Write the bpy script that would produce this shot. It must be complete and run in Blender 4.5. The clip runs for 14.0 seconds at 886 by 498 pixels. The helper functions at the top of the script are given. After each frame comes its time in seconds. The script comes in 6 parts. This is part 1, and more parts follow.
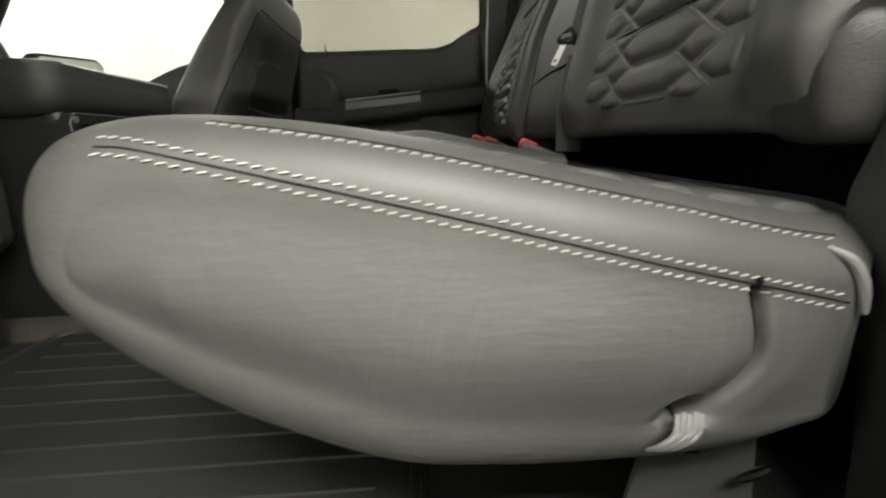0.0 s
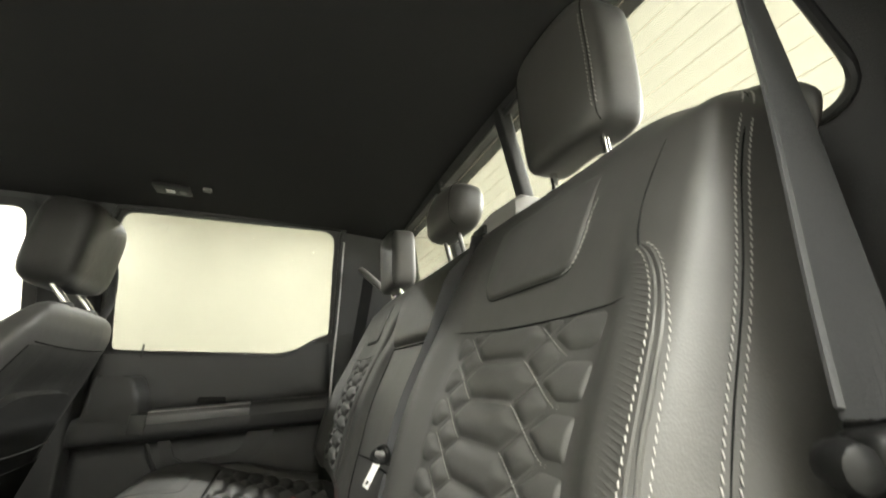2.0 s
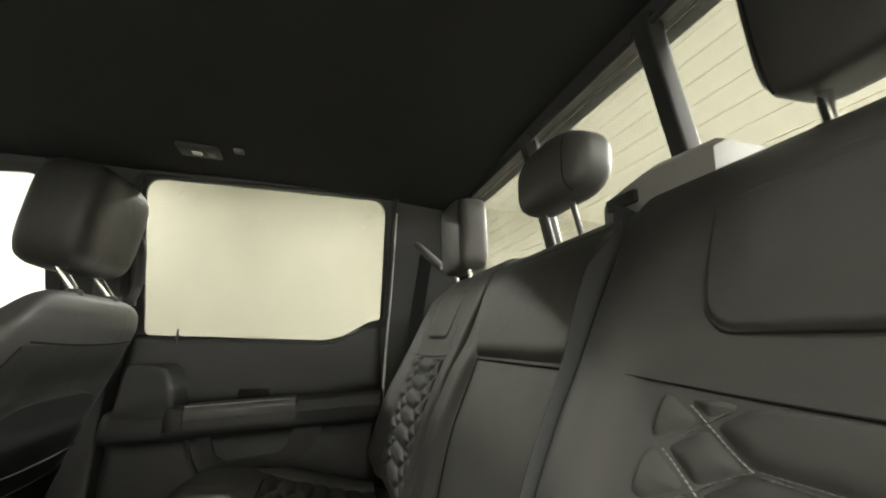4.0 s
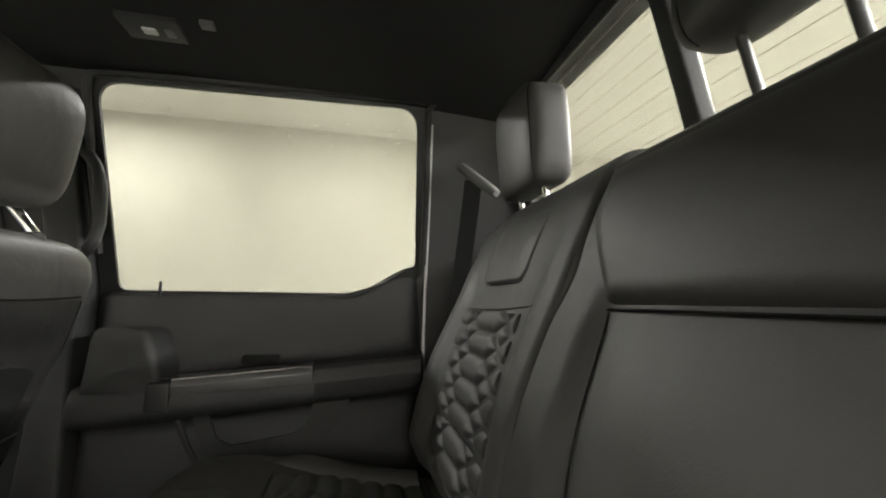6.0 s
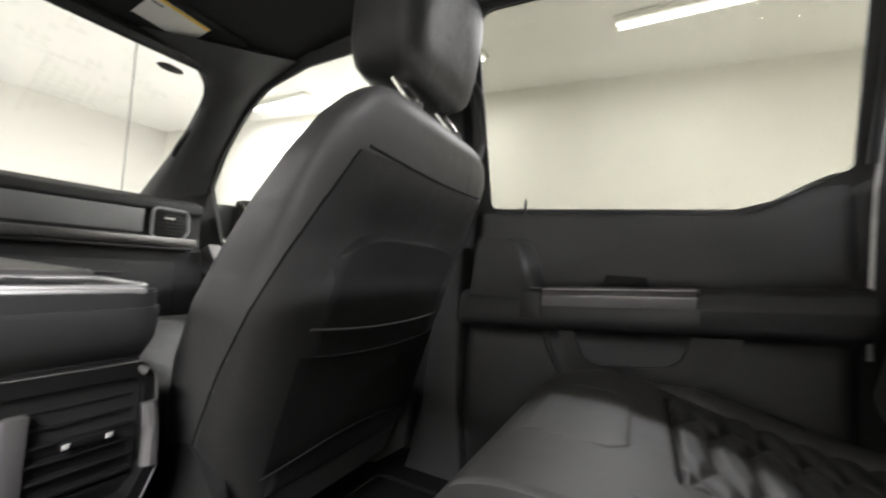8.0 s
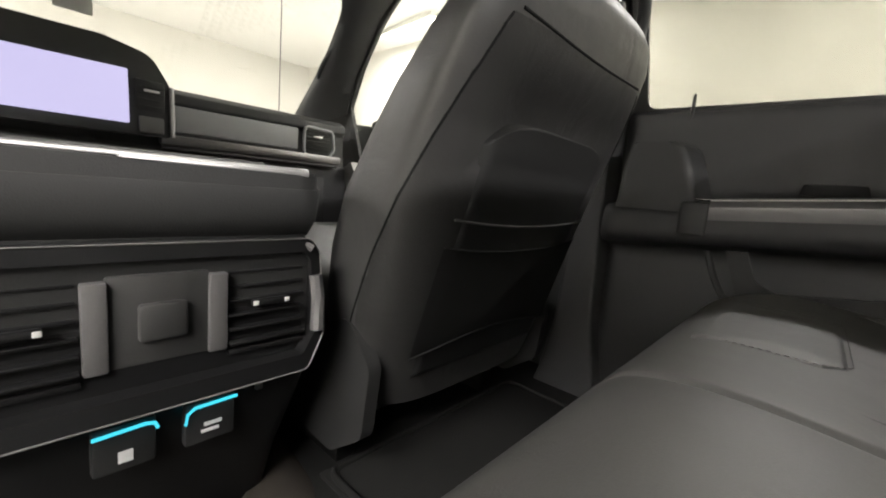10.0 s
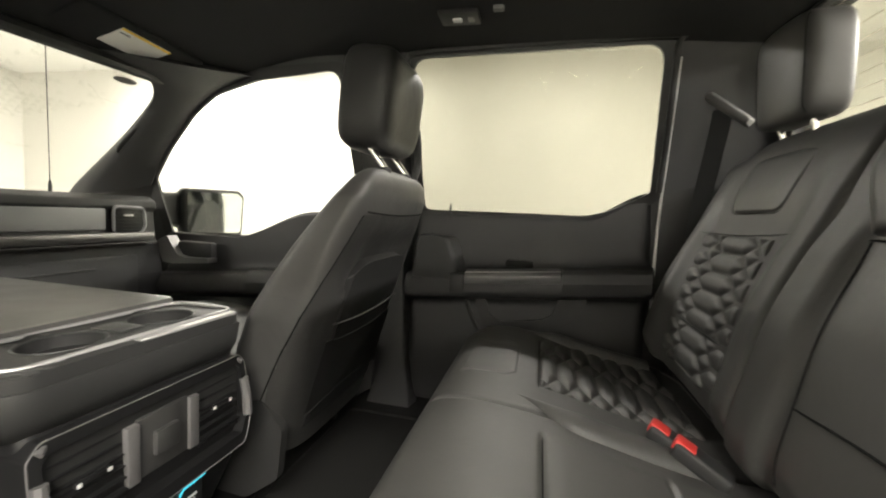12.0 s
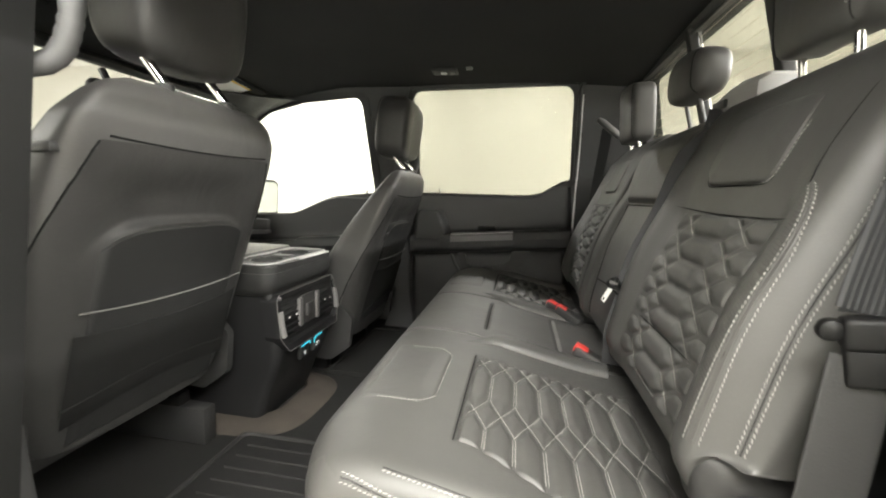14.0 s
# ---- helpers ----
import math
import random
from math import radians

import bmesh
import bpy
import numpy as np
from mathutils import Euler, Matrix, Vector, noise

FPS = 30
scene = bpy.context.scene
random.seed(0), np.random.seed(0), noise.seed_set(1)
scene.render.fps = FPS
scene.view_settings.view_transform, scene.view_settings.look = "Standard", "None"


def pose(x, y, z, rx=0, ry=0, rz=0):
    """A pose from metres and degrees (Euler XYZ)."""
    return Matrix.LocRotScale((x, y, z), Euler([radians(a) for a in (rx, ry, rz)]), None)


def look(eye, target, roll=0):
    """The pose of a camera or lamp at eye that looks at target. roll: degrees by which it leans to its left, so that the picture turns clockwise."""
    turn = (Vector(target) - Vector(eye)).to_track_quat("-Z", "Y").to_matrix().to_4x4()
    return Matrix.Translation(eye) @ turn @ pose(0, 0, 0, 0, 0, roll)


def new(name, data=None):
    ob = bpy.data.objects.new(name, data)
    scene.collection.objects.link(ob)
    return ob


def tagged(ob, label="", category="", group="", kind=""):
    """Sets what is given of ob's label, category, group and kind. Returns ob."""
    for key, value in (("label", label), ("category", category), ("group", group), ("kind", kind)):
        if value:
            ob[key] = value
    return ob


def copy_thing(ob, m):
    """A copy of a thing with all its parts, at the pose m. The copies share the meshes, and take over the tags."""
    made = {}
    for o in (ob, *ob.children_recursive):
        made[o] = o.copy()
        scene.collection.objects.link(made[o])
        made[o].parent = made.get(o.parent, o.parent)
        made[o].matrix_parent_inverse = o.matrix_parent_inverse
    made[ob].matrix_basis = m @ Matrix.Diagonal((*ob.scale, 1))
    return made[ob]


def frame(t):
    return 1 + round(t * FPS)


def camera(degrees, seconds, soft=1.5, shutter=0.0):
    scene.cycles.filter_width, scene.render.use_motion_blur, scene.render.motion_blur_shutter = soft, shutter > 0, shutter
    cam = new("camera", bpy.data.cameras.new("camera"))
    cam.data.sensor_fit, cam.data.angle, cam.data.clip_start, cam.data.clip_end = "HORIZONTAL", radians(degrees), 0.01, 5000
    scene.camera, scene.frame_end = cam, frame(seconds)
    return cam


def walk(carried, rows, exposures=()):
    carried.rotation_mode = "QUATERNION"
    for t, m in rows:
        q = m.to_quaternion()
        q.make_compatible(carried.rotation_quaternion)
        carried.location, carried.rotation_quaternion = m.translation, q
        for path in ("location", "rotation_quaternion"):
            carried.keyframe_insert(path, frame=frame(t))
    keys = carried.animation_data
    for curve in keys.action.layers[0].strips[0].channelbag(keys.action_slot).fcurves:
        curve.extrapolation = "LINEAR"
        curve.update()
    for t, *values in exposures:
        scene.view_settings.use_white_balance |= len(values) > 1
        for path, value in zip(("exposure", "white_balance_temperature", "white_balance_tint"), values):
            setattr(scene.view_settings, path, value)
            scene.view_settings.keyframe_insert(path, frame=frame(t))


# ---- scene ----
cam = camera(94.1, 14.0, 2.0, 0.25)
PATH = [
    (0, (0.448, -0.968, 0.354), (0.544, 0.962, -0.16), -1.9),
    (0.5, (0.497, -0.944, 0.384), (0.942, 1.006, 0.102), -0.4),
    (1, (0.525, -0.928, 0.473), (1.138, 0.975, 0.511), 0.5),
    (1.5, (0.545, -0.911, 0.55), (1.228, 0.937, 0.894), 0.5),
    (2, (0.551, -0.893, 0.629), (1.222, 0.892, 1.232), 0.6),
    (2.5, (0.543, -0.882, 0.682), (1.136, 0.911, 1.342), 1.8),
    (3, (0.519, -0.826, 0.716), (1.066, 0.997, 1.332), 2.7),
    (3.2, (0.51, -0.788, 0.715), (1.053, 1.044, 1.304), 2.7),
    (5.3, (0.57, -0.372, 0.725), (1.049, 1.547, 1.024), 1.0),
    (5.5, (0.56, -0.343, 0.718), (1.045, 1.574, 1.02), 1.6),
    (6, (0.552, -0.261, 0.7), (0.97, 1.678, 0.956), 1.0),
    (6.5, (0.542, -0.197, 0.681), (0.8, 1.773, 0.906), 0.9),
    (7, (0.49, -0.188, 0.665), (0.454, 1.802, 0.864), 1.5),
    (7.5, (0.434, -0.179, 0.631), (0.004, 1.768, 0.78), 2.9),
    (8, (0.37, -0.153, 0.554), (-0.508, 1.642, 0.633), 4.4),
    (8.5, (0.337, -0.13, 0.494), (-0.949, 1.4, 0.444), 6.0),
    (10.8, (0.325, -0.155, 0.495), (-0.956, 1.335, 0.125), 4.6),
    (11, (0.35, -0.171, 0.528), (-0.776, 1.449, 0.198), 4.3),
    (11.5, (0.405, -0.291, 0.624), (-0.333, 1.553, 0.386), 3.8),
    (12, (0.395, -0.52, 0.701), (-0.057, 1.421, 0.534), 2.9),
    (12.5, (0.369, -0.73, 0.752), (0.065, 1.241, 0.607), 2.1),
    (13, (0.42, -0.909, 0.727), (0.073, 1.049, 0.513), 1.8),
    (13.5, (0.462, -1.046, 0.711), (0.101, 0.906, 0.462), 2.0),
    (14, (0.487, -1.19, 0.703), (0.137, 0.762, 0.447), 2.0),
]
LIGHT = [
    (0.0, -0.05, 6550, 5), (0.5, 0.3, 6600, 5), (1.0, 0.6, 6750, 3), (1.5, 0.85, 6600, 4), (2.0, 0.95, 6600, 4), (2.5, 0.85, 6650, 4), (3.0, 0.6, 6650, 4),
    (5.5, 0.5, 6600, 8), (6.0, 0.55, 6450, 9), (6.5, 0.6, 6250, 9), (7.5, 0.5, 6350, 10), (8.0, 0.55, 6150, 13), (8.5, 0.62, 5950, 14), (11.0, 0.65, 6900, 11), (11.5, 0.65, 6950, 11), (12.0, 0.72, 6800, 9), (12.5, 0.6, 6600, 9), (13.0, 0.5, 6550, 9), (13.5, 0.5, 6550, 9), (14.0, 0.8, 6550, 8),
]
walk(cam, [(t, look(eye, target, roll)) for t, eye, target, roll in PATH], LIGHT)

# ---- world and light ----
world = bpy.data.worlds.new("world")
scene.world = world
world.use_nodes = True
world.node_tree.nodes["Background"].inputs[0].default_value = (0.9, 0.92, 1.0, 1)
world.node_tree.nodes["Background"].inputs[1].default_value = 0.05

BOOTH = dict(x0=-5.85, x1=6.0, y0=-3.4, y1=3.3, z0=-0.78, z1=2.15)


def strip_lamp(x, y, lx, ly, turn, watts):
    lamp = bpy.data.lights.new("ceiling_strip_light", "AREA")
    lamp.shape, lamp.size, lamp.size_y, lamp.energy, lamp.color = "RECTANGLE", lx, ly, watts, (1.0, 0.975, 0.93)
    ob = new("ceiling_strip_glow", lamp)
    ob.location = (x, y, BOOTH["z1"] - 0.07)
    ob.rotation_euler.z = radians(turn)
    return ob


# centre, length and width, turn, watts; the last four are added fill lamps
STRIPS = [(-3.14, 2.87, 0.88, 0.07, -6.3, 56), (-1.21, 2.66, 0.88, 0.07, -6.3, 28), (0.585, 2.46, 0.88, 0.07, -6.3, 19), (-3.7, -2.2, 2.4, 0.45, 0, 110), (1.1, -2.08, 2.4, 0.45, 0, 215), (4.2, -2.2, 1.8, 0.45, 0, 130), (3.6, 0.0, 0.12, 2.4, 0, 430)]
for strip in STRIPS:
    strip_lamp(*strip)


# ---- materials ----
def nodes_of(name):
    m = bpy.data.materials.new(name)
    m.use_nodes = True
    nt = m.node_tree
    return m, nt, nt.nodes["Principled BSDF"]


def surface(name, colour, rough=0.5, metal=0.0, grain=300.0, bump=0.1, vary=0.15, spot=6.0, kind="noise", spec=0.5, rough_vary=0.08, stretch=(1, 1, 1), coat=0.0, dist=0.002, crease=None):
    """Principled surface with colour change at a large and a small scale and a fine relief."""
    m, nt, p = nodes_of(name)
    N, L = nt.nodes.new, nt.links.new
    tc = N("ShaderNodeTexCoord")
    mp = N("ShaderNodeMapping")
    mp.inputs["Scale"].default_value = stretch
    L(tc.outputs["Object"], mp.inputs[0])
    big = N("ShaderNodeTexNoise")
    big.inputs["Scale"].default_value, big.inputs["Detail"].default_value = spot, 5
    L(tc.outputs["Object"], big.inputs["Vector"])
    if kind == "voronoi":
        fine = N("ShaderNodeTexVoronoi")
        fine.inputs["Scale"].default_value = grain
        out = fine.outputs["Distance"]
    else:
        fine = N("ShaderNodeTexNoise")
        fine.inputs["Scale"].default_value, fine.inputs["Detail"].default_value = grain, 3
        out = fine.outputs["Fac"]
    L(mp.outputs[0], fine.inputs["Vector"])
    mix = N("ShaderNodeMath")
    mix.operation = "MULTIPLY_ADD"
    L(big.outputs["Fac"], mix.inputs[0])
    mix.inputs[1].default_value = 0.7
    half = N("ShaderNodeMath")
    half.operation = "MULTIPLY"
    L(out, half.inputs[0])
    half.inputs[1].default_value = 0.3
    L(half.outputs[0], mix.inputs[2])
    ramp = N("ShaderNodeMapRange")
    ramp.inputs["From Min"].default_value, ramp.inputs["From Max"].default_value = 0.25, 0.75
    ramp.inputs["To Min"].default_value, ramp.inputs["To Max"].default_value = 1 - vary, 1 + vary
    L(mix.outputs[0], ramp.inputs["Value"])
    col = N("ShaderNodeVectorMath")
    col.operation = "SCALE"
    col.inputs[0].default_value = colour
    L(ramp.outputs[0], col.inputs["Scale"])
    L(col.outputs[0], p.inputs["Base Color"])
    rr = N("ShaderNodeMapRange")
    rr.inputs["From Min"].default_value, rr.inputs["From Max"].default_value = 0.3, 0.7
    rr.inputs["To Min"].default_value, rr.inputs["To Max"].default_value = max(0.02, rough - rough_vary), min(1, rough + rough_vary)
    L(big.outputs["Fac"], rr.inputs["Value"])
    L(rr.outputs[0], p.inputs["Roughness"])
    p.inputs["Metallic"].default_value = metal
    p.inputs["Specular IOR Level"].default_value = spec
    p.inputs["Coat Weight"].default_value = coat
    if bump:
        b = N("ShaderNodeBump")
        b.inputs["Strength"].default_value, b.inputs["Distance"].default_value = bump, dist
        L(out, b.inputs["Height"])
        L(b.outputs[0], p.inputs["Normal"])
        if crease:
            soft = N("ShaderNodeTexNoise")
            soft.inputs["Scale"].default_value, soft.inputs["Detail"].default_value, soft.inputs["Distortion"].default_value = crease[0], 4, 0.6
            L(tc.outputs["Object"], soft.inputs["Vector"])
            b2 = N("ShaderNodeBump")
            b2.inputs["Strength"].default_value, b2.inputs["Distance"].default_value = crease[1], crease[2]
            L(soft.outputs["Fac"], b2.inputs["Height"])
            L(b2.outputs[0], b.inputs["Normal"])
    return m


def glass(name, tint, gloss=0.08):
    """A thin pane: clear with a tint, and a weak mirror that grows at grazing angles."""
    m = bpy.data.materials.new(name)
    m.use_nodes = True
    nt = m.node_tree
    nt.nodes.clear()
    N, L = nt.nodes.new, nt.links.new
    out, mix, tr, gl, fr, pw, ad = N("ShaderNodeOutputMaterial"), N("ShaderNodeMixShader"), N("ShaderNodeBsdfTransparent"), N("ShaderNodeBsdfGlossy"), N("ShaderNodeLayerWeight"), N("ShaderNodeMath"), N("ShaderNodeMath")
    tr.inputs[0].default_value = (*tint, 1)
    gl.inputs["Roughness"].default_value = 0.02
    fr.inputs["Blend"].default_value = 0.5
    pw.operation, ad.operation = "POWER", "MULTIPLY_ADD"
    pw.inputs[1].default_value = 5.0
    ad.inputs[1].default_value, ad.inputs[2].default_value = 0.6, gloss * 0.35
    L(fr.outputs["Facing"], pw.inputs[0])
    L(pw.outputs[0], ad.inputs[0])
    L(ad.outputs[0], mix.inputs[0])
    L(tr.outputs[0], mix.inputs[1])
    L(gl.outputs[0], mix.inputs[2])
    L(mix.outputs[0], out.inputs[0])
    return m


def glow(name, colour, strength):
    m, nt, p = nodes_of(name)
    p.inputs["Base Color"].default_value = (0.02, 0.02, 0.02, 1)
    p.inputs["Emission Color"].default_value = (*colour, 1)
    p.inputs["Emission Strength"].default_value = strength
    return m


LEATHER = surface("black_leather", (0.049, 0.048, 0.0455), 0.50, grain=650, bump=0.065, kind="voronoi", vary=0.12, spot=5, crease=(14, 0.09, 0.012))
LEATHER_SIDE = surface("creased_vinyl", (0.056, 0.0545, 0.052), 0.40, grain=45, bump=0.28, vary=0.10, stretch=(1.0, 1.0, 4.5), spot=4, dist=0.0016, crease=(9, 0.25, 0.012))
SEAT_BACK = surface("seat_back_vinyl", (0.026, 0.0255, 0.025), 0.5, grain=500, bump=0.15, kind="voronoi", vary=0.12, spec=0.35, crease=(11, 0.25, 0.012))
CARPET_BACK = surface("seat_back_carpet", (0.013, 0.013, 0.0125), 0.9, grain=900, bump=0.4, vary=0.25)
BACK_PANEL = surface("back_panel_vinyl", (0.013, 0.013, 0.013), 0.6, grain=600, bump=0.2, kind="voronoi", vary=0.15, spec=0.3)
DASH_PAD = surface("grey_dash_pad", (0.31, 0.315, 0.325), 0.55, grain=500, bump=0.1)
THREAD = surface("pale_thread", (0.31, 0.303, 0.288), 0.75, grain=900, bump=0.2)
# dimmer copy of the pale thread, with the shade of the grooves in its colour
THREAD_DARK = surface("dimmed_thread", (0.09, 0.088, 0.084), 0.75, grain=900, bump=0.2)
PLASTIC = surface("black_grained_plastic", (0.018, 0.018, 0.018), 0.55, grain=700, bump=0.18, kind="voronoi", vary=0.12)
DOOR_VINYL = surface("dark_door_vinyl", (0.027, 0.027, 0.028), 0.55, grain=600, bump=0.18, kind="voronoi", vary=0.12)
CONSOLE = surface("satin_black_plastic", (0.010, 0.010, 0.0105), 0.45, grain=500, bump=0.08, vary=0.1, spec=0.3)
GREY_PLASTIC = surface("grey_plastic", (0.12, 0.118, 0.115), 0.5, grain=500, bump=0.1)
TRIM_SATIN = surface("satin_bright_trim", (0.34, 0.335, 0.33), 0.42, metal=0.6, grain=60, bump=0.01, vary=0.05)
TRIM_GREY = surface("brushed_grey_trim", (0.24, 0.235, 0.24), 0.38, metal=0.8, grain=90, bump=0.04, stretch=(0.05, 1, 1))
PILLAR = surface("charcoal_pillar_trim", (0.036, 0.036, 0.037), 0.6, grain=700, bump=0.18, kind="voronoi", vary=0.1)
FABRIC = surface("black_headliner_fabric", (0.022, 0.022, 0.022), 0.95, grain=900, bump=0.3, vary=0.12, spec=0.2)
CARPET = surface("black_carpet", (0.013, 0.013, 0.0125), 0.95, grain=700, bump=0.8, vary=0.3, spec=0.2)
CARPET_WORN = surface("scuffed_carpet", (0.042, 0.036, 0.031), 0.95, grain=500, bump=0.7, vary=0.4, spot=14, spec=0.2)
RUBBER = surface("black_rubber", (0.011, 0.0108, 0.0106), 0.6, grain=500, bump=0.15)
SEAL = surface("door_seal", (0.02, 0.02, 0.02), 0.5, grain=300, bump=0.1)
GROOVE = surface("sewn_groove", (0.010, 0.010, 0.010), 0.9, grain=300, bump=0.0, spec=0.1)
CHROME = surface("polished_steel", (0.75, 0.74, 0.72), 0.12, metal=1.0, grain=60, bump=0.01, vary=0.04, rough_vary=0.04)
BRIGHT = surface("bright_satin_metal", (0.8, 0.79, 0.77), 0.35, metal=0.35, grain=60, bump=0.01, vary=0.04)
# albedo cut so that shade beside the open doorway is painted in
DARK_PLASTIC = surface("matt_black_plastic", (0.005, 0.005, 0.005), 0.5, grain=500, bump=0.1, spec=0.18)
OUTLET = surface("pale_grey_plastic", (0.26, 0.255, 0.25), 0.5, grain=500, bump=0.1)
SILVER = surface("satin_silver_plastic", (0.125, 0.121, 0.121), 0.45, metal=0.25, grain=300, bump=0.03)
SEAT_SIDE = surface("seat_side_leather", (0.050, 0.049, 0.048), 0.5, grain=600, bump=0.1, kind="voronoi", vary=0.12, crease=(11, 0.25, 0.012))
SHELL = surface("soft_black_shell", (0.014, 0.014, 0.0138), 0.6, grain=600, bump=0.15, kind="voronoi", vary=0.12, spec=0.35)
LID = surface("satin_lid_vinyl", (0.075, 0.073, 0.071), 0.36, grain=600, bump=0.10, kind="voronoi", vary=0.1)
HEM = surface("pale_hem", (0.085, 0.083, 0.079), 0.5, grain=500, bump=0.1)
MID_PLASTIC = surface("dark_grey_plastic", (0.038, 0.0375, 0.037), 0.5, grain=500, bump=0.1)
RED = surface("red_button_plastic", (0.60, 0.045, 0.04), 0.4, grain=400, bump=0.05)
WEB = surface("seat_belt_webbing", (0.038, 0.0385, 0.040), 0.8, grain=900, bump=0.2, spec=0.12)
CEILING_WHITE = surface("white_ceiling_paint", (0.84, 0.835, 0.81), 0.8, grain=60, bump=0.03, vary=0.03, spot=0.5)
CREAM = surface("white_painted_wall", (0.68, 0.67, 0.63), 0.7, grain=60, bump=0.01, vary=0.04, spot=0.6)
BOOTH_FLOOR = surface("pale_concrete_floor", (0.45, 0.44, 0.41), 0.5, grain=40, bump=0.06, vary=0.12, spot=1.2)
PAPER = surface("white_label_paper", (0.8, 0.79, 0.75), 0.6, grain=200, bump=0.02, vary=0.04)
YELLOW = surface("yellow_label_band", (0.85, 0.55, 0.05), 0.6, grain=200, bump=0.02)
INK = surface("grey_print", (0.2, 0.2, 0.2), 0.6, grain=200, bump=0.0)
PALE = surface("pale_print", (0.6, 0.6, 0.6), 0.6, grain=200, bump=0.0)
BODY_WHITE = surface("painted_body_steel", (0.55, 0.55, 0.54), 0.3, grain=50, bump=0.0, coat=0.5)
GLASS_TINT = glass("privacy_glass", (0.555, 0.555, 0.52), 0.025)
GLASS_CLEAR = glass("clear_glass", (0.93, 0.94, 0.92))
MIRROR = surface("mirror_silver", (0.85, 0.86, 0.86), 0.03, metal=1.0, grain=10, bump=0.0, vary=0.0, rough_vary=0.0)
# darker silver stands in for the body side the glass would reflect
MIRROR_DIM = surface("dimmed_mirror", (0.30, 0.31, 0.30), 0.05, metal=1.0, grain=10, bump=0.0, vary=0.0, rough_vary=0.0)
WIRE = surface("heater_wire", (0.25, 0.2, 0.15), 0.5, grain=100, bump=0.0)
SCREEN = glow("lit_screen", (0.66, 0.62, 0.92), 0.62)
CYAN = glow("cyan_port_light", (0.05, 0.62, 0.80), 0.85)
BLUE_DOT = glow("blue_icon", (0.05, 0.15, 0.9), 1.2)
LAMP = glow("strip_diffuser", (1.0, 0.95, 0.82), 7.0)
WATER = surface("water", (1.0, 1.0, 1.0), 0.03, grain=10, bump=0.0, vary=0.0, rough_vary=0.0)
WATER.node_tree.nodes["Principled BSDF"].inputs["Transmission Weight"].default_value = 1.0
WATER.node_tree.nodes["Principled BSDF"].inputs["IOR"].default_value = 1.33
WATER.node_tree.nodes["Principled BSDF"].inputs["Transmission Weight"].default_value = 1.0
WATER.node_tree.nodes["Principled BSDF"].inputs["IOR"].default_value = 1.33


# ---- mesh helpers ----
from mathutils.bvhtree import BVHTree


def thing(name, label, category, at=(0, 0, 0), group="", kind=""):
    ob = new(name)
    ob.location = at
    ob.empty_display_size = 0.05
    return tagged(ob, label, category, group, kind)


def mesh_of(name, bm, material, smooth=True, angle=40):
    bmesh.ops.recalc_face_normals(bm, faces=bm.faces)
    me = bpy.data.meshes.new(name)
    bm.to_mesh(me)
    bm.free()
    for m in material if isinstance(material, (list, tuple)) else [material]:
        me.materials.append(m)
    if smooth:
        me.shade_smooth()
        me.set_sharp_from_angle(angle=radians(angle))
    return me


def part(name, bm, material, parent=None, label="", smooth=True, angle=40):
    """One mesh object under a thing or a part; vertices are given in world places."""
    ob = new(name, mesh_of(name, bm, material, smooth, angle))
    if parent:
        ob.parent = parent
        base = Vector((0, 0, 0))
        p = parent
        while p:
            base += p.location
            p = p.parent
        ob.data.transform(Matrix.Translation(-base))
    return tagged(ob, label)


def setting(name, bm, material, label, category, smooth=True, angle=40):
    ob = new(name, mesh_of(name, bm, material, smooth, angle))
    return tagged(ob, label, category, "", "structure")


def box(bm, x0, x1, y0, y1, z0, z1, r=0.0, seg=2, m=None):
    """A box, with rounded edges if r is given."""
    made = bmesh.ops.create_cube(bm, size=1, matrix=Matrix.LocRotScale(((x0 + x1) / 2, (y0 + y1) / 2, (z0 + z1) / 2), None, (x1 - x0, y1 - y0, z1 - z0)))
    vs = made["verts"]
    if r > 0:
        es = list({e for v in vs for e in v.link_edges})
        out = bmesh.ops.bevel(bm, geom=es, offset=r, segments=seg, profile=0.5, affect="EDGES")
        vs = list({v for f in out["faces"] for v in f.verts} | {v for v in vs if v.is_valid})
    if m:
        bmesh.ops.transform(bm, matrix=m, verts=vs)
    return vs


def new_box(*a, **k):
    bm = bmesh.new()
    box(bm, *a, **k)
    return bm


def tube(bm, pts, r, n=10, closed=False):
    """A round bar along points."""
    pts = [Vector(p) for p in pts]
    rings = []
    up = Vector((0.13, 0.21, 0.97))
    for i, p in enumerate(pts):
        a, b = pts[max(i - 1, 0)], pts[min(i + 1, len(pts) - 1)]
        if closed:
            a, b = pts[i - 1], pts[(i + 1) % len(pts)]
        d = (b - a).normalized()
        s = d.cross(up)
        if s.length < 1e-4:
            s = d.cross(Vector((1, 0, 0)))
        s.normalize()
        t = s.cross(d)
        rr = r[i] if isinstance(r, (list, tuple)) else r
        rings.append([bm.verts.new(p + rr * (math.cos(k * math.tau / n) * s + math.sin(k * math.tau / n) * t)) for k in range(n)])
    last = len(rings) if closed else len(rings) - 1
    for i in range(last):
        q = rings[(i + 1) % len(rings)]
        for k in range(n):
            bm.faces.new((rings[i][k], rings[i][(k + 1) % n], q[(k + 1) % n], q[k]))
    if not closed:
        bm.faces.new(rings[0]), bm.faces.new(rings[-1])


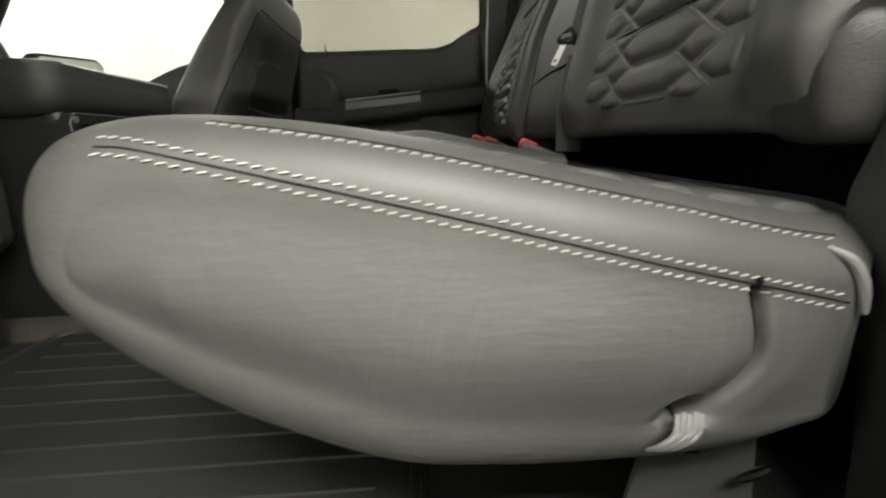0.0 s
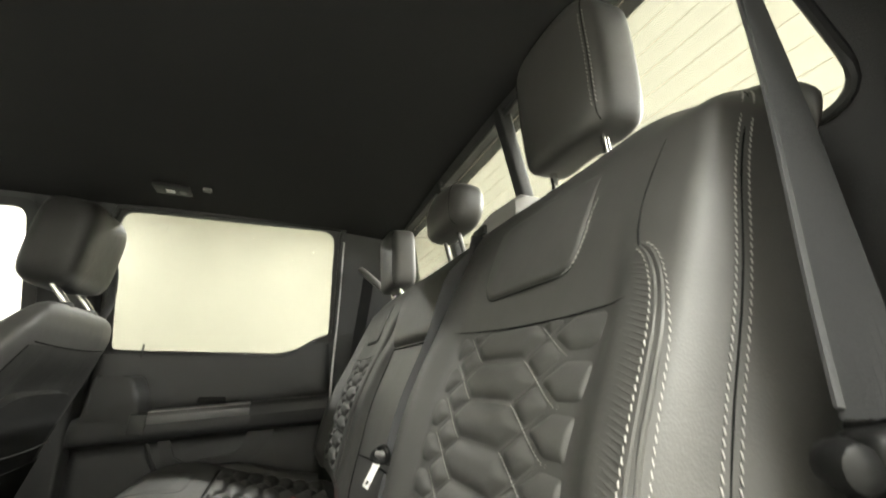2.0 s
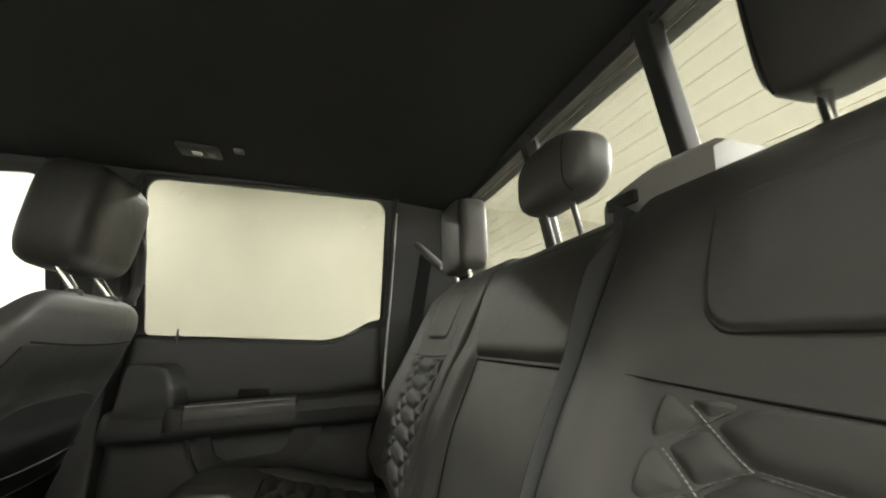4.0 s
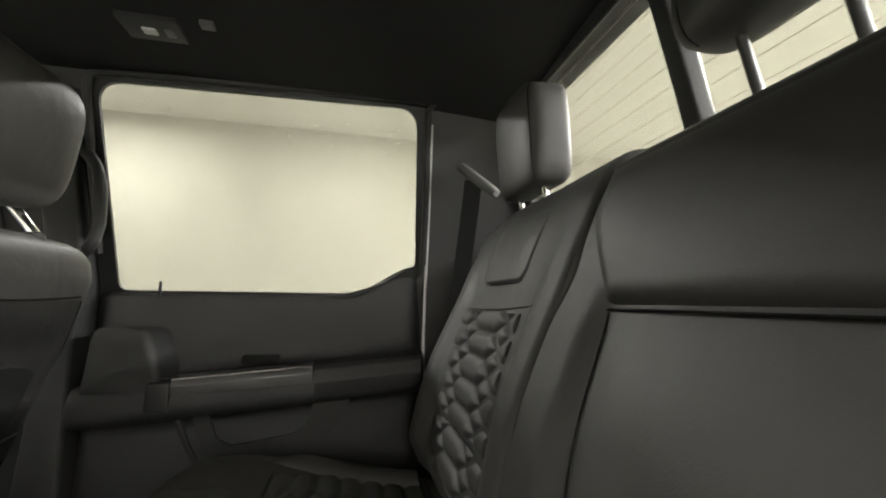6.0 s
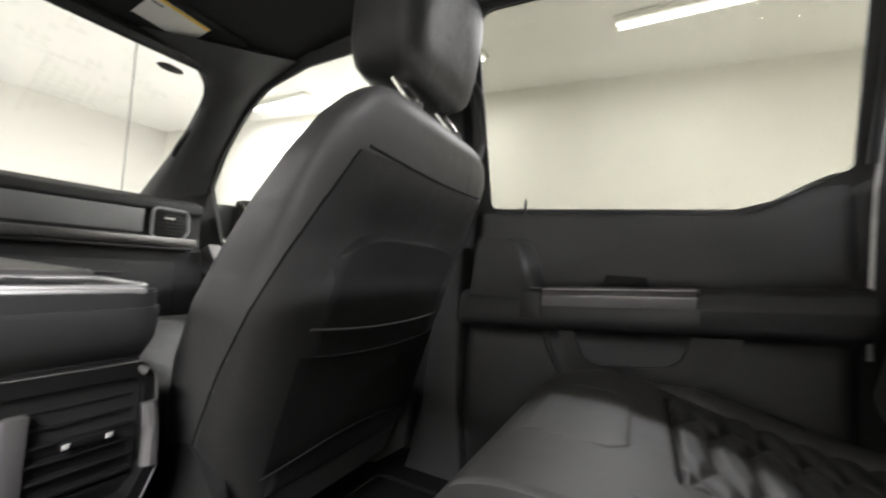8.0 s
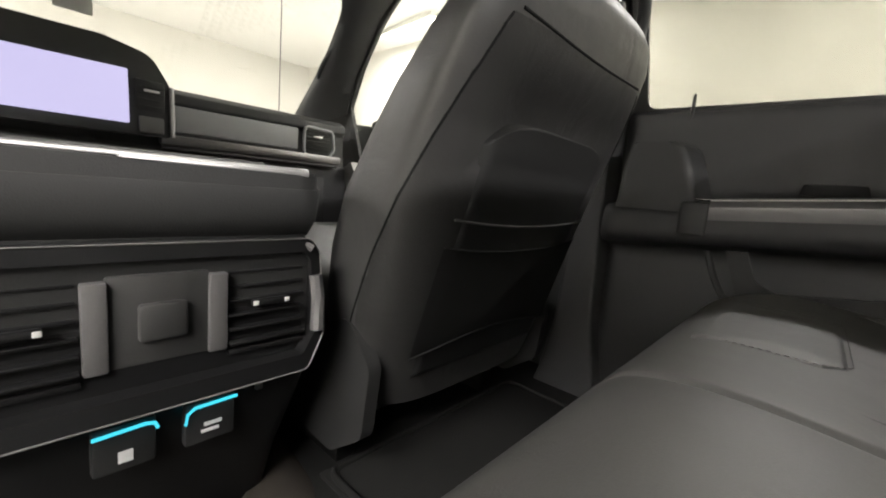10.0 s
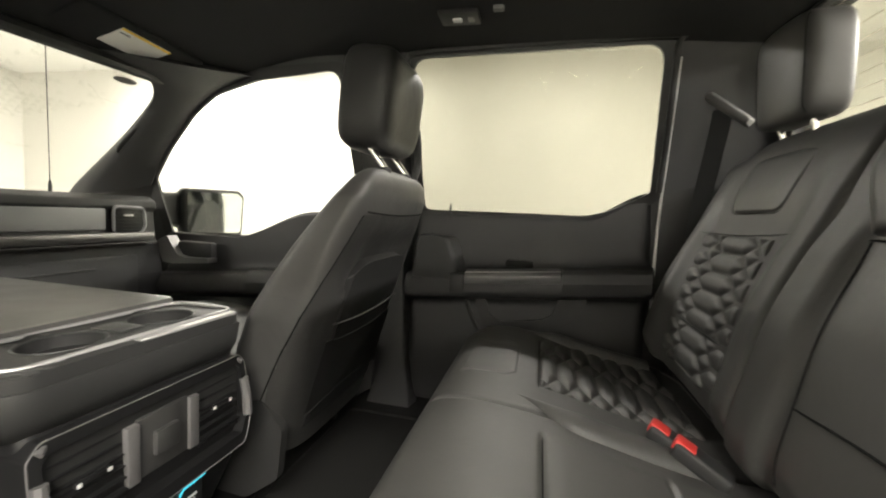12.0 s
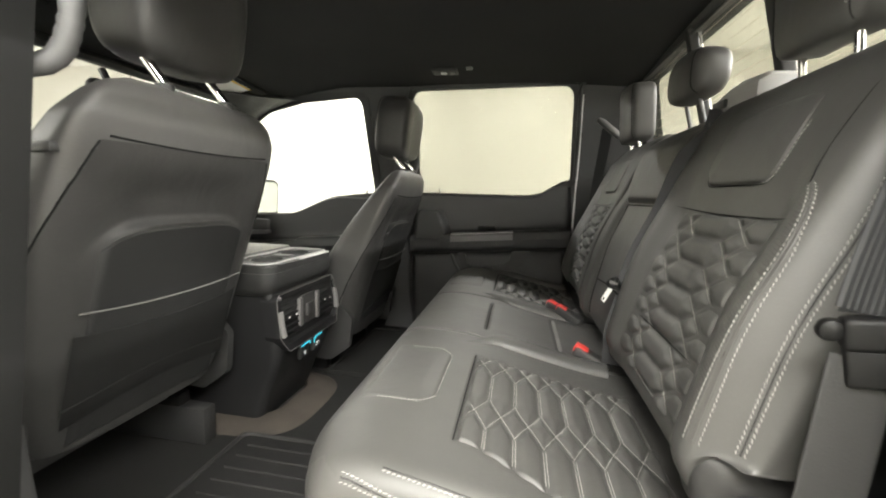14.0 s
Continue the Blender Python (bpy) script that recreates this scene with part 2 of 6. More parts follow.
def strap(bm, pts, side, w, t):
    """A flat band with fine lengthwise ribs along points; side: the direction of its width at every point, or one for all."""
    pts = [Vector(p) for p in pts]
    rings = []
    for i, p in enumerate(pts):
        d = (pts[min(i + 1, len(pts) - 1)] - pts[max(i - 1, 0)]).normalized()
        s = Vector(side[i] if isinstance(side, list) else side)
        s = (s - s.dot(d) * d).normalized()
        nn = d.cross(s)
        rib = [(-1 + 2 * k / 20, 1 + (0.8 if k % 2 else 0.0)) for k in range(21)]
        rings.append([bm.verts.new(p + a * w / 2 * s + b * t / 2 * nn) for a, b in [(x, -h) for x, h in rib] + [(x, h) for x, h in rib[::-1]]])
    for a, b in zip(rings, rings[1:]):
        for k in range(42):
            bm.faces.new((a[k], a[(k + 1) % 42], b[(k + 1) % 42], b[k]))
    bm.faces.new(rings[0]), bm.faces.new(rings[-1])


def spline(pts, n):
    """n points along a Catmull-Rom curve through pts, evenly by length."""
    P = [np.array(p, float) for p in pts]
    P = [2 * P[0] - P[1], *P, 2 * P[-1] - P[-2]]
    out = []
    for i in range(1, len(P) - 2):
        for t in np.linspace(0, 1, 24, endpoint=False):
            a, b, c, d = P[i - 1:i + 3]
            out.append(0.5 * (2 * b + (c - a) * t + (2 * a - 5 * b + 4 * c - d) * t * t + (3 * b - a - 3 * c + d) * t ** 3))
    out.append(P[-2])
    out = np.array(out)
    s = np.r_[0, np.cumsum(np.linalg.norm(np.diff(out, axis=0), axis=1))]
    return np.stack([np.interp(np.linspace(0, s[-1], n), s, out[:, k]) for k in range(out.shape[1])], 1)


def curve_at(pts, v):
    """Value of a smooth curve through (v, value) pairs."""
    q = spline(pts, 60)
    return float(np.interp(v, q[:, 0], q[:, 1]))


def sheet(bm, f, nu, nv, flip=False, closed_u=False):
    """A grid of f(u, v), u and v from 0 to 1."""
    vs = [[bm.verts.new(f(i / nu, j / nv)) for j in range(nv + 1)] for i in range(nu + (0 if closed_u else 1))]
    for i in range(nu):
        a, b = vs[i], vs[(i + 1) % len(vs)]
        for j in range(nv):
            bm.faces.new((a[j], b[j], b[j + 1], a[j + 1]))
    return vs


def loft(bm, loops, cap=True):
    """Skin over closed loops with equal counts."""
    rings = [[bm.verts.new(p) for p in lp] for lp in loops]
    n = len(rings[0])
    for a, b in zip(rings, rings[1:]):
        for k in range(n):
            bm.faces.new((a[k], a[(k + 1) % n], b[(k + 1) % n], b[k]))
    if cap:
        bm.faces.new(rings[0]), bm.faces.new(rings[-1])


def smooth01(t):
    t = max(0.0, min(1.0, t))
    return t * t * (3 - 2 * t)


def prism(bm, pts, holes, y_of, thick, rough=0):
    """A panel with holes, outlined in x and z, that follows y_of(x, z) and is thick outward in y."""
    def ring(pp):
        vs = [bm.verts.new((x, 0, z)) for x, z in pp]
        return [bm.edges.new((vs[i], vs[(i + 1) % len(vs)])) for i in range(len(vs))]
    edges = ring(pts)
    for h in holes:
        edges += ring(h)
    made = bmesh.ops.triangle_fill(bm, edges=edges, use_beauty=True, use_dissolve=False)
    faces = [g for g in made["geom"] if isinstance(g, bmesh.types.BMFace)]
    ext = bmesh.ops.extrude_face_region(bm, geom=faces)
    back = [g for g in ext["geom"] if isinstance(g, bmesh.types.BMVert)]
    mark = set(back)
    for v in bm.verts:
        y = y_of(v.co.x, v.co.z)
        v.co.y = y + (thick if v in mark else 0)


def rounded(pts, r, n=6):
    """A polygon with rounded corners; r one radius or one for each corner."""
    out = []
    for i, p in enumerate(pts):
        p, a, b = np.array(p, float), np.array(pts[i - 1], float), np.array(pts[(i + 1) % len(pts)], float)
        rr = r[i] if isinstance(r, (list, tuple)) else r
        if rr <= 0:
            out.append(tuple(p))
            continue
        u, v = (a - p) / np.linalg.norm(a - p), (b - p) / np.linalg.norm(b - p)
        half = math.acos(max(-1, min(1, float(u @ v)))) / 2
        d = min(rr / math.tan(half), 0.45 * np.linalg.norm(a - p), 0.45 * np.linalg.norm(b - p))
        q0, q1 = p + u * d, p + v * d
        for k in range(n + 1):
            t = k / n
            out.append(tuple((1 - t) ** 2 * q0 + 2 * t * (1 - t) * p + t * t * q1))
    return out


def pillow(bm, c, size, power=2.6, n=28, m=None, bend=None):
    """A cushion shape: a rounded box with soft faces."""
    verts = []
    sx, sy, sz = (s / 2 for s in size)
    made = bmesh.ops.create_cube(bm, size=2)
    es = list({e for v in made["verts"] for e in v.link_edges})
    bmesh.ops.subdivide_edges(bm, edges=es, cuts=n // 3, use_grid_fill=True)
    for v in bm.verts:
        if v.tag:
            continue
        p = Vector(v.co)
        ln = (abs(p.x) ** power + abs(p.y) ** power + abs(p.z) ** power) ** (1 / power)
        p = p / ln
        q = Vector((p.x * sx, p.y * sy, p.z * sz))
        if bend:
            q = bend(q)
        if m:
            q = m @ q
        v.co = q + Vector(c)
        v.tag = True
        verts.append(v)
    return verts


def stitches(bm, pts, normal, length=0.0055, gap=0.0035, w=0.0014, h=0.0009, slant=0.0):
    """Short raised threads along a line of points, lying on a surface with the given normal (one, or a function of the place)."""
    P = np.array(pts, float)
    s = np.r_[0, np.cumsum(np.linalg.norm(np.diff(P, axis=0), axis=1))]
    n = max(1, int(s[-1] / (length + gap)))
    for k in range(n):
        a, b = k * (length + gap), k * (length + gap) + length
        p, q = (Vector([np.interp(t, s, P[:, i]) for i in range(3)]) for t in (a, b))
        nn = Vector(normal(p) if callable(normal) else normal).normalized()
        d = (q - p)
        if d.length < 1e-6:
            continue
        d.normalize()
        side = nn.cross(d).normalized()
        if slant:
            off = side * slant
            p, q = p - off, q + off
            d = (q - p).normalized()
            side = nn.cross(d).normalized()
        mid = (p + q) / 2
        base = [bm.verts.new(p - side * w / 2 * 0.6), bm.verts.new(p + side * w / 2 * 0.6), bm.verts.new(q + side * w / 2 * 0.6), bm.verts.new(q - side * w / 2 * 0.6)]
        top = [bm.verts.new(mid + (Vector(v) - mid) * 0.75 + nn * h) for v in (p - side * w / 2, p + side * w / 2, q + side * w / 2, q - side * w / 2)]
        bm.faces.new(top)
        for i in range(4):
            bm.faces.new((base[i], base[(i + 1) % 4], top[(i + 1) % 4], top[i]))


def skin(ob):
    """The surface of a mesh object in world places, to lay things on."""
    base, p = Vector((0, 0, 0)), ob
    while p:
        base += p.location
        p = p.parent
    return BVHTree.FromPolygons([v.co + base for v in ob.data.vertices], [tuple(q.vertices) for q in ob.data.polygons])


def lay(tree, pts, way, lift=0.0):
    """Points moved along way until they lie on a surface, with their normals."""
    out, way = [], Vector(way).normalized()
    for p in pts:
        hit, n, _, _ = tree.ray_cast(Vector(p) - way * 0.25, way)
        if hit:
            n = n if n.dot(way) < 0 else -n
            out.append((hit + n * lift, n))
    return out


def smoothed(laid, n=6):
    """Laid points with small kinks evened out."""
    out = []
    for i in range(len(laid)):
        k = min(n, i, len(laid) - 1 - i)
        part_of = laid[i - k:i + k + 1]
        out.append((sum((p for p, _ in part_of), Vector()) / len(part_of), sum((q for _, q in part_of), Vector()).normalized()))
    return out


def sewn(bm, laid, **k):
    """Stitches along laid points."""
    if len(laid) > 1:
        where = [p for p, _ in laid]
        stitches(bm, where, lambda q: min(laid, key=lambda a: (a[0] - q).length_squared)[1], **k)


# ---- the booth round the truck ----
B = BOOTH
setting("ground", new_box(B["x0"] - 0.2, B["x1"] + 0.2, B["y0"] - 0.2, B["y1"] + 0.2, B["z0"] - 0.2, B["z0"]), BOOTH_FLOOR, "pale concrete floor of the photo booth", "floor")
setting("wall_north", new_box(B["x0"], B["x1"], B["y1"], B["y1"] + 0.2, B["z0"], B["z1"]), CREAM, "plain cream-white painted booth wall", "wall")
setting("wall_south", new_box(B["x0"], B["x1"], B["y0"] - 0.2, B["y0"], B["z0"], B["z1"]), CREAM, "plain cream-white painted booth wall", "wall")
setting("wall_west", new_box(B["x0"] - 0.2, B["x0"], B["y0"] - 0.2, B["y1"] + 0.2, B["z0"], B["z1"]), CREAM, "plain cream-white painted booth wall", "wall")
setting("wall_east", new_box(B["x1"], B["x1"] + 0.2, B["y0"] - 0.2, B["y1"] + 0.2, B["z0"], B["z1"]), CREAM, "plain cream-white painted booth wall", "wall")
setting("ceiling", new_box(B["x0"] - 0.2, B["x1"] + 0.2, B["y0"] - 0.2, B["y1"] + 0.2, B["z1"], B["z1"] + 0.15), CEILING_WHITE, "flat white booth ceiling", "ceiling")
# entries over 0.3 across are the added fill lamps, given panel fixtures
for sx, sy, slx, sly, turn, _ in STRIPS:
    lamp = thing("ceiling_light", "slim white strip light fixed to the ceiling" if sly < 0.3 else "white fill light panel added on the ceiling", "lamp", (sx, sy, B["z1"]), "booth strip lights")
    spin = Matrix.Translation((sx, sy, B["z1"])) @ Matrix.Rotation(radians(turn), 4, "Z")
    part("housing", new_box(-slx / 2 - 0.02, slx / 2 + 0.02, -sly / 2 - 0.02, sly / 2 + 0.02, -0.04, -0.002, r=0.008, m=spin), PAPER, lamp)
    part("diffuser", new_box(-slx / 2, slx / 2, -sly / 2, sly / 2, -0.055, -0.042, r=0.004, m=spin), LAMP, lamp, "glowing white diffuser")

# ---- cab shell ----
FLOOR = 0.02


def side_y(x, z):
    return 0.905 - max(0.0, z - 0.70) * 0.30


def shrink(outline, d):
    c = np.mean(outline, axis=0)
    out = []
    for p in np.array(outline):
        k = (p - c) / np.linalg.norm(p - c)
        out.append(tuple(p + k * d))
    return out


REAR_OPEN = rounded([(-0.014, 0.714), (0.54, 0.714), (0.635, 0.743), (0.724, 0.797), (0.700, 1.205), (-0.038, 1.187)], [0.025, 0.15, 0.15, 0.02, 0.055, 0.05])
FRONT_OPEN = rounded([(-0.255, 0.705), (-0.38, 0.692), (-0.49, 0.668), (-0.60, 0.615), (-0.72, 0.575), (-1.11, 0.562), (-1.168, 0.79), (-1.045, 0.915), (-0.91, 1.028), (-0.79, 1.098), (-0.60, 1.142), (-0.285, 1.165)], [0.02, 0.1, 0.1, 0.1, 0.1, 0.03, 0.04, 0.1, 0.1, 0.15, 0.2, 0.05])
NEAR_OPEN = rounded([(0.0, 0.05), (0.44, 0.05), (0.76, 0.36), (0.80, 0.62), (0.78, 1.185), (0.06, 1.185), (-0.03, 1.16)], [0.08, 0.15, 0.15, 0.1, 0.08, 0.04, 0.08])

bm = bmesh.new()
prism(bm, [(-1.6, -0.1), (1.38, -0.1), (1.12, 0.93), (1.06, 1.1), (0.985, 1.3), (-0.42, 1.3), (-0.72, 1.17), (-0.92, 1.085), (-1.54, 0.72), (-1.6, 0.68)], [shrink(REAR_OPEN, 0.028), shrink(FRONT_OPEN, 0.030)], lambda x, z: side_y(x, z) + 0.006, 0.035)
setting("wall_right", bm, PILLAR, "charcoal plastic pillar trim round the side windows", "pillar trim", angle=30)
bm = bmesh.new()
prism(bm, [(-1.6, -0.1), (1.38, -0.1), (1.12, 0.93), (1.06, 1.1), (0.985, 1.3), (-0.42, 1.3), (-0.72, 1.17), (-0.92, 1.085), (-1.54, 0.72), (-1.6, 0.68)], [NEAR_OPEN, FRONT_OPEN], lambda x, z: side_y(x, z) + 0.006, 0.07)
for v in bm.verts:
    v.co.y *= -1
# same trim as the right side, its shade put into a blacker material
setting("wall_left", bm, DARK_PLASTIC, "charcoal plastic pillar trim round an open doorway, blackened as if shaded", "pillar trim", angle=30)

setting("floor", new_box(-1.6, 1.40, -0.92, 0.92, -0.1, FLOOR), CARPET, "black carpeted cab floor", "floor")


def roof_z(x, y):
    drop = 0.112 * max(0.0, (-0.35 - x) / 0.53) ** 1.6
    return 1.240 - 0.040 * abs(y / 0.8) ** 2.2 - drop - 0.012 * smooth01((x - 0.7) / 0.3)


bm = bmesh.new()


def liner(u, v):
    x = -0.89 + 1.855 * u
    y = (2 * v - 1) * (side_y(x, roof_z(x, 0.775)) + 0.010)
    return Vector((x, y, roof_z(x, y)))


sheet(bm, liner, 40, 40)
up = bmesh.ops.extrude_face_region(bm, geom=list(bm.faces))
for g in up["geom"]:
    if isinstance(g, bmesh.types.BMVert):
        g.co.z += 0.06
setting("ceiling_headliner", bm, FABRIC, "black fabric headliner under the cab roof", "headliner", angle=50)


def rear_x(y, z):
    return 0.957 + (1.2 - z) * 0.26


bm = bmesh.new()
RWIN = rounded([(-0.735, 0.885), (0.785, 0.885), (0.690, 1.198), (-0.690, 1.198)], 0.045)
prism(bm, [(-0.93, -0.1), (0.93, -0.1), (0.93, 0.7), (0.82, 1.3), (-0.82, 1.3), (-0.93, 0.7)], [RWIN], lambda x, z: rear_x(x, z), 0.06)
for v in bm.verts:
    v.co.x, v.co.y = v.co.y, v.co.x
setting("wall_rear", bm, PILLAR, "charcoal trim panel round the rear window", "rear panel", angle=30)


def pane_bm(outline, f, thick=0.004):
    bm = bmesh.new()
    prism(bm, outline, [], f, thick)
    return bm


# windows: pane and rubber frame
def side_window(name, outline, mat, sign, label):
    win = thing(name, label, "window", kind="structure")
    bm = pane_bm(shrink(outline, 0.024), lambda x, z: side_y(x, z) + 0.010)
    if sign < 0:
        for v in bm.verts:
            v.co.y *= -1
    pane = part("pane", bm, mat, win, smooth=False)
    pane.visible_shadow = False
    bm = bmesh.new()
    prism(bm, shrink(outline, 0.034), [shrink(outline, -0.006)], lambda x, z: side_y(x, z) - 0.001, 0.009)
    if sign < 0:
        for v in bm.verts:
            v.co.y *= -1
    part("window_frame", bm, SEAL, win, "black rubber window seal", angle=30)
    return win


side_window("window_1", REAR_OPEN, GLASS_TINT, 1, "closed privacy-tinted rear door window with water drops")
side_window("window_2", FRONT_OPEN, GLASS_CLEAR, 1, "closed clear front door window")
side_window("window_3", FRONT_OPEN, GLASS_CLEAR, -1, "closed clear front door window")

# rear window in three panes with heater wires
win = thing("window_4", "tinted rear window in three panes with heater wires", "window", kind="structure")


def rear_line(x, z):
    return rear_x(x, z) + 0.02


for a, b in ((-0.795, -0.192), (-0.172, 0.198), (0.218, 0.795)):
    k = 0.93
    bm = pane_bm([(a * 1.01, 0.876), (b * 1.01, 0.876), (b * k, 1.208), (a * k, 1.208)], rear_line)
    for v in bm.verts:
        v.co.x, v.co.y = v.co.y, v.co.x
    pane = part("pane", bm, GLASS_TINT, win, smooth=False)
    pane.visible_shadow = False
    bm = bmesh.new()
    for i in range(10):
        z = 0.915 + 0.03 * i
        tube(bm, [(rear_x(0, z) + 0.016, a * 0.95, z), (rear_x(0, z) + 0.016, b * 0.95, z)], 0.0004, 4)
    part("heater_wires", bm, WIRE, pane, "thin brown heater wires")
for y in (-0.182, 0.208):
    bm = bmesh.new()
    loft(bm, [[Vector((rear_x(0, z) + dx, y + dy * k, z)) for dx, dy in rounded([(-0.012, -0.014), (-0.012, 0.014), (0.014, 0.022), (0.014, -0.022)], 0.006, 4)] for z, k in ((0.86, 1.25), (0.93, 1.1), (1.0, 1.0), (1.14, 1.0), (1.212, 1.15))])
    part("divider", bm, SEAL, win, "black upright divider")
bm = bmesh.new()
tube(bm, [(rear_x(0, z) - 0.002, y, z) for y, z in RWIN], 0.006, 8, closed=True)
part("window_frame", bm, SEAL, win)

# windscreen
win = thing("window_5", "raked clear windscreen", "window", kind="structure")
bm = bmesh.new()


def screen_pt(u, v):
    y = (-1 + 2 * v) * (0.76 + 0.10 * u)
    bow = 0.09 * (1 - (y / 0.86) ** 2)
    return Vector((-0.84 - 0.68 * u - bow * (0.3 + 0.7 * u), y, 1.112 - 0.43 * u))


sheet(bm, screen_pt, 40, 64)
bmesh.ops.solidify(bm, geom=list(bm.faces), thickness=0.005)
pane = part("pane", bm, GLASS_CLEAR, win)
pane.visible_shadow = False
bm = bmesh.new()
tube(bm, [screen_pt(0.02, v / 20) for v in range(21)], 0.02, 8)
part("window_frame", bm, SEAL, win)
# inner and outer edge of the pillar, from the rounded top corner of the windscreen down
A_INNER = spline([(-0.850, 0.43, 1.118), (-0.858, 0.50, 1.110), (-0.884, 0.606, 1.093), (-0.935, 0.672, 1.058), (-1.024, 0.707, 1.003), (-1.174, 0.742, 0.908), (-1.379, 0.770, 0.779), (-1.49, 0.785, 0.71)], 40)
A_OUTER = spline([(-0.62, 0.772, 1.150), (-0.66, 0.776, 1.142), (-0.73, 0.782, 1.120), (-0.80, 0.790, 1.096), (-0.90, 0.805, 1.040), (-1.00, 0.825, 0.958), (-1.10, 0.850, 0.870), (-1.18, 0.872, 0.76)], 40)
for s in (-1, 1):
    bm = bmesh.new()
    loops = []
    for t in np.linspace(0, 1, 40):
        i, o = Vector(A_INNER[round(t * 39)]), Vector(A_OUTER[round(t * 39)])
        mid_in = i.lerp(o, 0.5) + Vector((0.02, -0.012, -0.01))
        ring_p = [i + Vector((-0.012, 0.006, 0.008)), i, i.lerp(mid_in, 0.5) + Vector((0.006, -0.008, -0.003)), mid_in, o.lerp(mid_in, 0.5) + Vector((0.006, -0.004, -0.003)), o, o + Vector((-0.02, 0.05, 0.03)), i + Vector((-0.03, 0.04, 0.04))]
        loops.append([Vector((p.x, s * p.y, p.z)) for p in ring_p])
    loft(bm, loops)
    setting("trim_a_pillar", bm, PILLAR, "charcoal windscreen pillar trim", "pillar trim", angle=60)
    if s > 0:
        grip = thing("grab_handle", "black grab handle fixed to the windscreen pillar", "handle", (-1.1, 0.76, 0.94))
        bm = bmesh.new()
        tube(bm, spline([(-1.02, 0.775, 1.005), (-1.045, 0.742, 0.988), (-1.09, 0.735, 0.958), (-1.16, 0.742, 0.912), (-1.20, 0.755, 0.882), (-1.205, 0.80, 0.868)], 24).tolist(), 0.009, 8)
        part("grip", bm, PLASTIC, grip)
    # upright handle on the door pillar
    grip = thing("grab_handle", "black upright grab handle on the door pillar", "handle", (-0.02, 0.80 * s, 0.9))
    bm = bmesh.new()
    sz = 0.0 if s > 0 else 0.03
    tube(bm, spline([(-0.085, 0.825 * s, 1.045 + sz), (-0.06, 0.795 * s, 1.03 + sz), (-0.022, 0.782 * s, 0.985 + sz), (-0.010, 0.786 * s, 0.92 + sz), (-0.010, 0.79 * s, 0.85 + sz), (-0.03, 0.80 * s, 0.805 + sz), (-0.075, 0.84 * s, 0.79 + sz)], 26).tolist(), 0.0125, 10)
    part("grip", bm, PILLAR, grip)
    # door pillar, lower trim
    bm = bmesh.new()
    loops = []
    for z, x0, x1, y0 in ((FLOOR - 0.01, -0.185, 0.0, 0.815), (0.06, -0.172, -0.004, 0.822), (0.20, -0.15, -0.03, 0.83), (0.45, -0.14, -0.045, 0.838), (0.70, -0.145, -0.05, 0.842), (0.85, -0.15, -0.05, 0.825), (1.0, -0.16, -0.055, 0.79), (1.16, -0.18, -0.06, 0.752)):
        loops.append([Vector((x, s * y, z)) for x, y in rounded([(x0, y0 + 0.07), (x0 + 0.012, y0), (x1 - 0.012, y0), (x1, y0 + 0.07)], 0.012, 4)])
    loft(bm, loops)
    setting("trim_door_pillar", bm, PILLAR, "charcoal door pillar trim that flares at the floor", "pillar trim", angle=50)


# ---- doors ----
def door(name, x0, x1, top, sign, label, front=False):
    d = thing(name, label, "door", kind="structure")
    prof = spline([(0.05, 0.862), (0.20, 0.856), (0.34, 0.862), (0.397, 0.866), (0.419, 0.852), (0.428, 0.812), (0.447, 0.795), (0.482, 0.797), (0.505, 0.808), (0.512, 0.83), (0.517, 0.868), (0.55, 0.882), (0.66, 0.884)], 64)
    bm = bmesh.new()

    def f(u, v):
        x = x0 + (x1 - x0) * u
        zt = top(x)
        k = v * (len(prof) + 5)
        i = min(int(k), len(prof) - 1)
        if k <= len(prof) - 1:
            z, y = prof[i] + (prof[min(i + 1, len(prof) - 1)] - prof[i]) * (k - i)
        else:
            t = (k - len(prof) + 1) / 6
            z, y = 0.66 + 0.04 * min(1, t * 1.15), 0.884 + 0.028 * smooth01((t - 0.55) / 0.45)
        z += 0.083 * (x - 0.15) * smooth01((z - 0.34) / 0.07) * smooth01((0.64 - z) / 0.08)
        edge = min(u * (x1 - x0), (1 - u) * (x1 - x0))
        y += 0.02 * (1 - smooth01(edge / 0.02))
        if z > 0.545:
            z = 0.545 + (z - 0.545) * (zt - 0.545) / 0.155
        return Vector((x, sign * y, min(z, zt)))

    sheet(bm, f, 60, 90)
    ext = bmesh.ops.extrude_face_region(bm, geom=list(bm.faces))
    for g in ext["geom"]:
        if isinstance(g, bmesh.types.BMVert):
            g.co.y = sign * 0.925
    part("panel", bm, DOOR_VINYL, d, angle=35)
    return d


def top_rear(x):
    return 0.715 + 0.085 * smooth01((x - 0.53) / 0.20)


def top_front(x):
    return 0.571 + 0.115 * smooth01((x + 0.80) / 0.36)


rear_door = door("door_1", -0.045, 0.738, top_rear, 1, "closed rear door with black vinyl armrest and window switch")
front_door = door("door_2", -1.12, -0.272, top_front, 1, "closed front door with black vinyl armrest")
door("door_3", -1.12, -0.272, top_front, -1, "closed front door with black vinyl armrest")

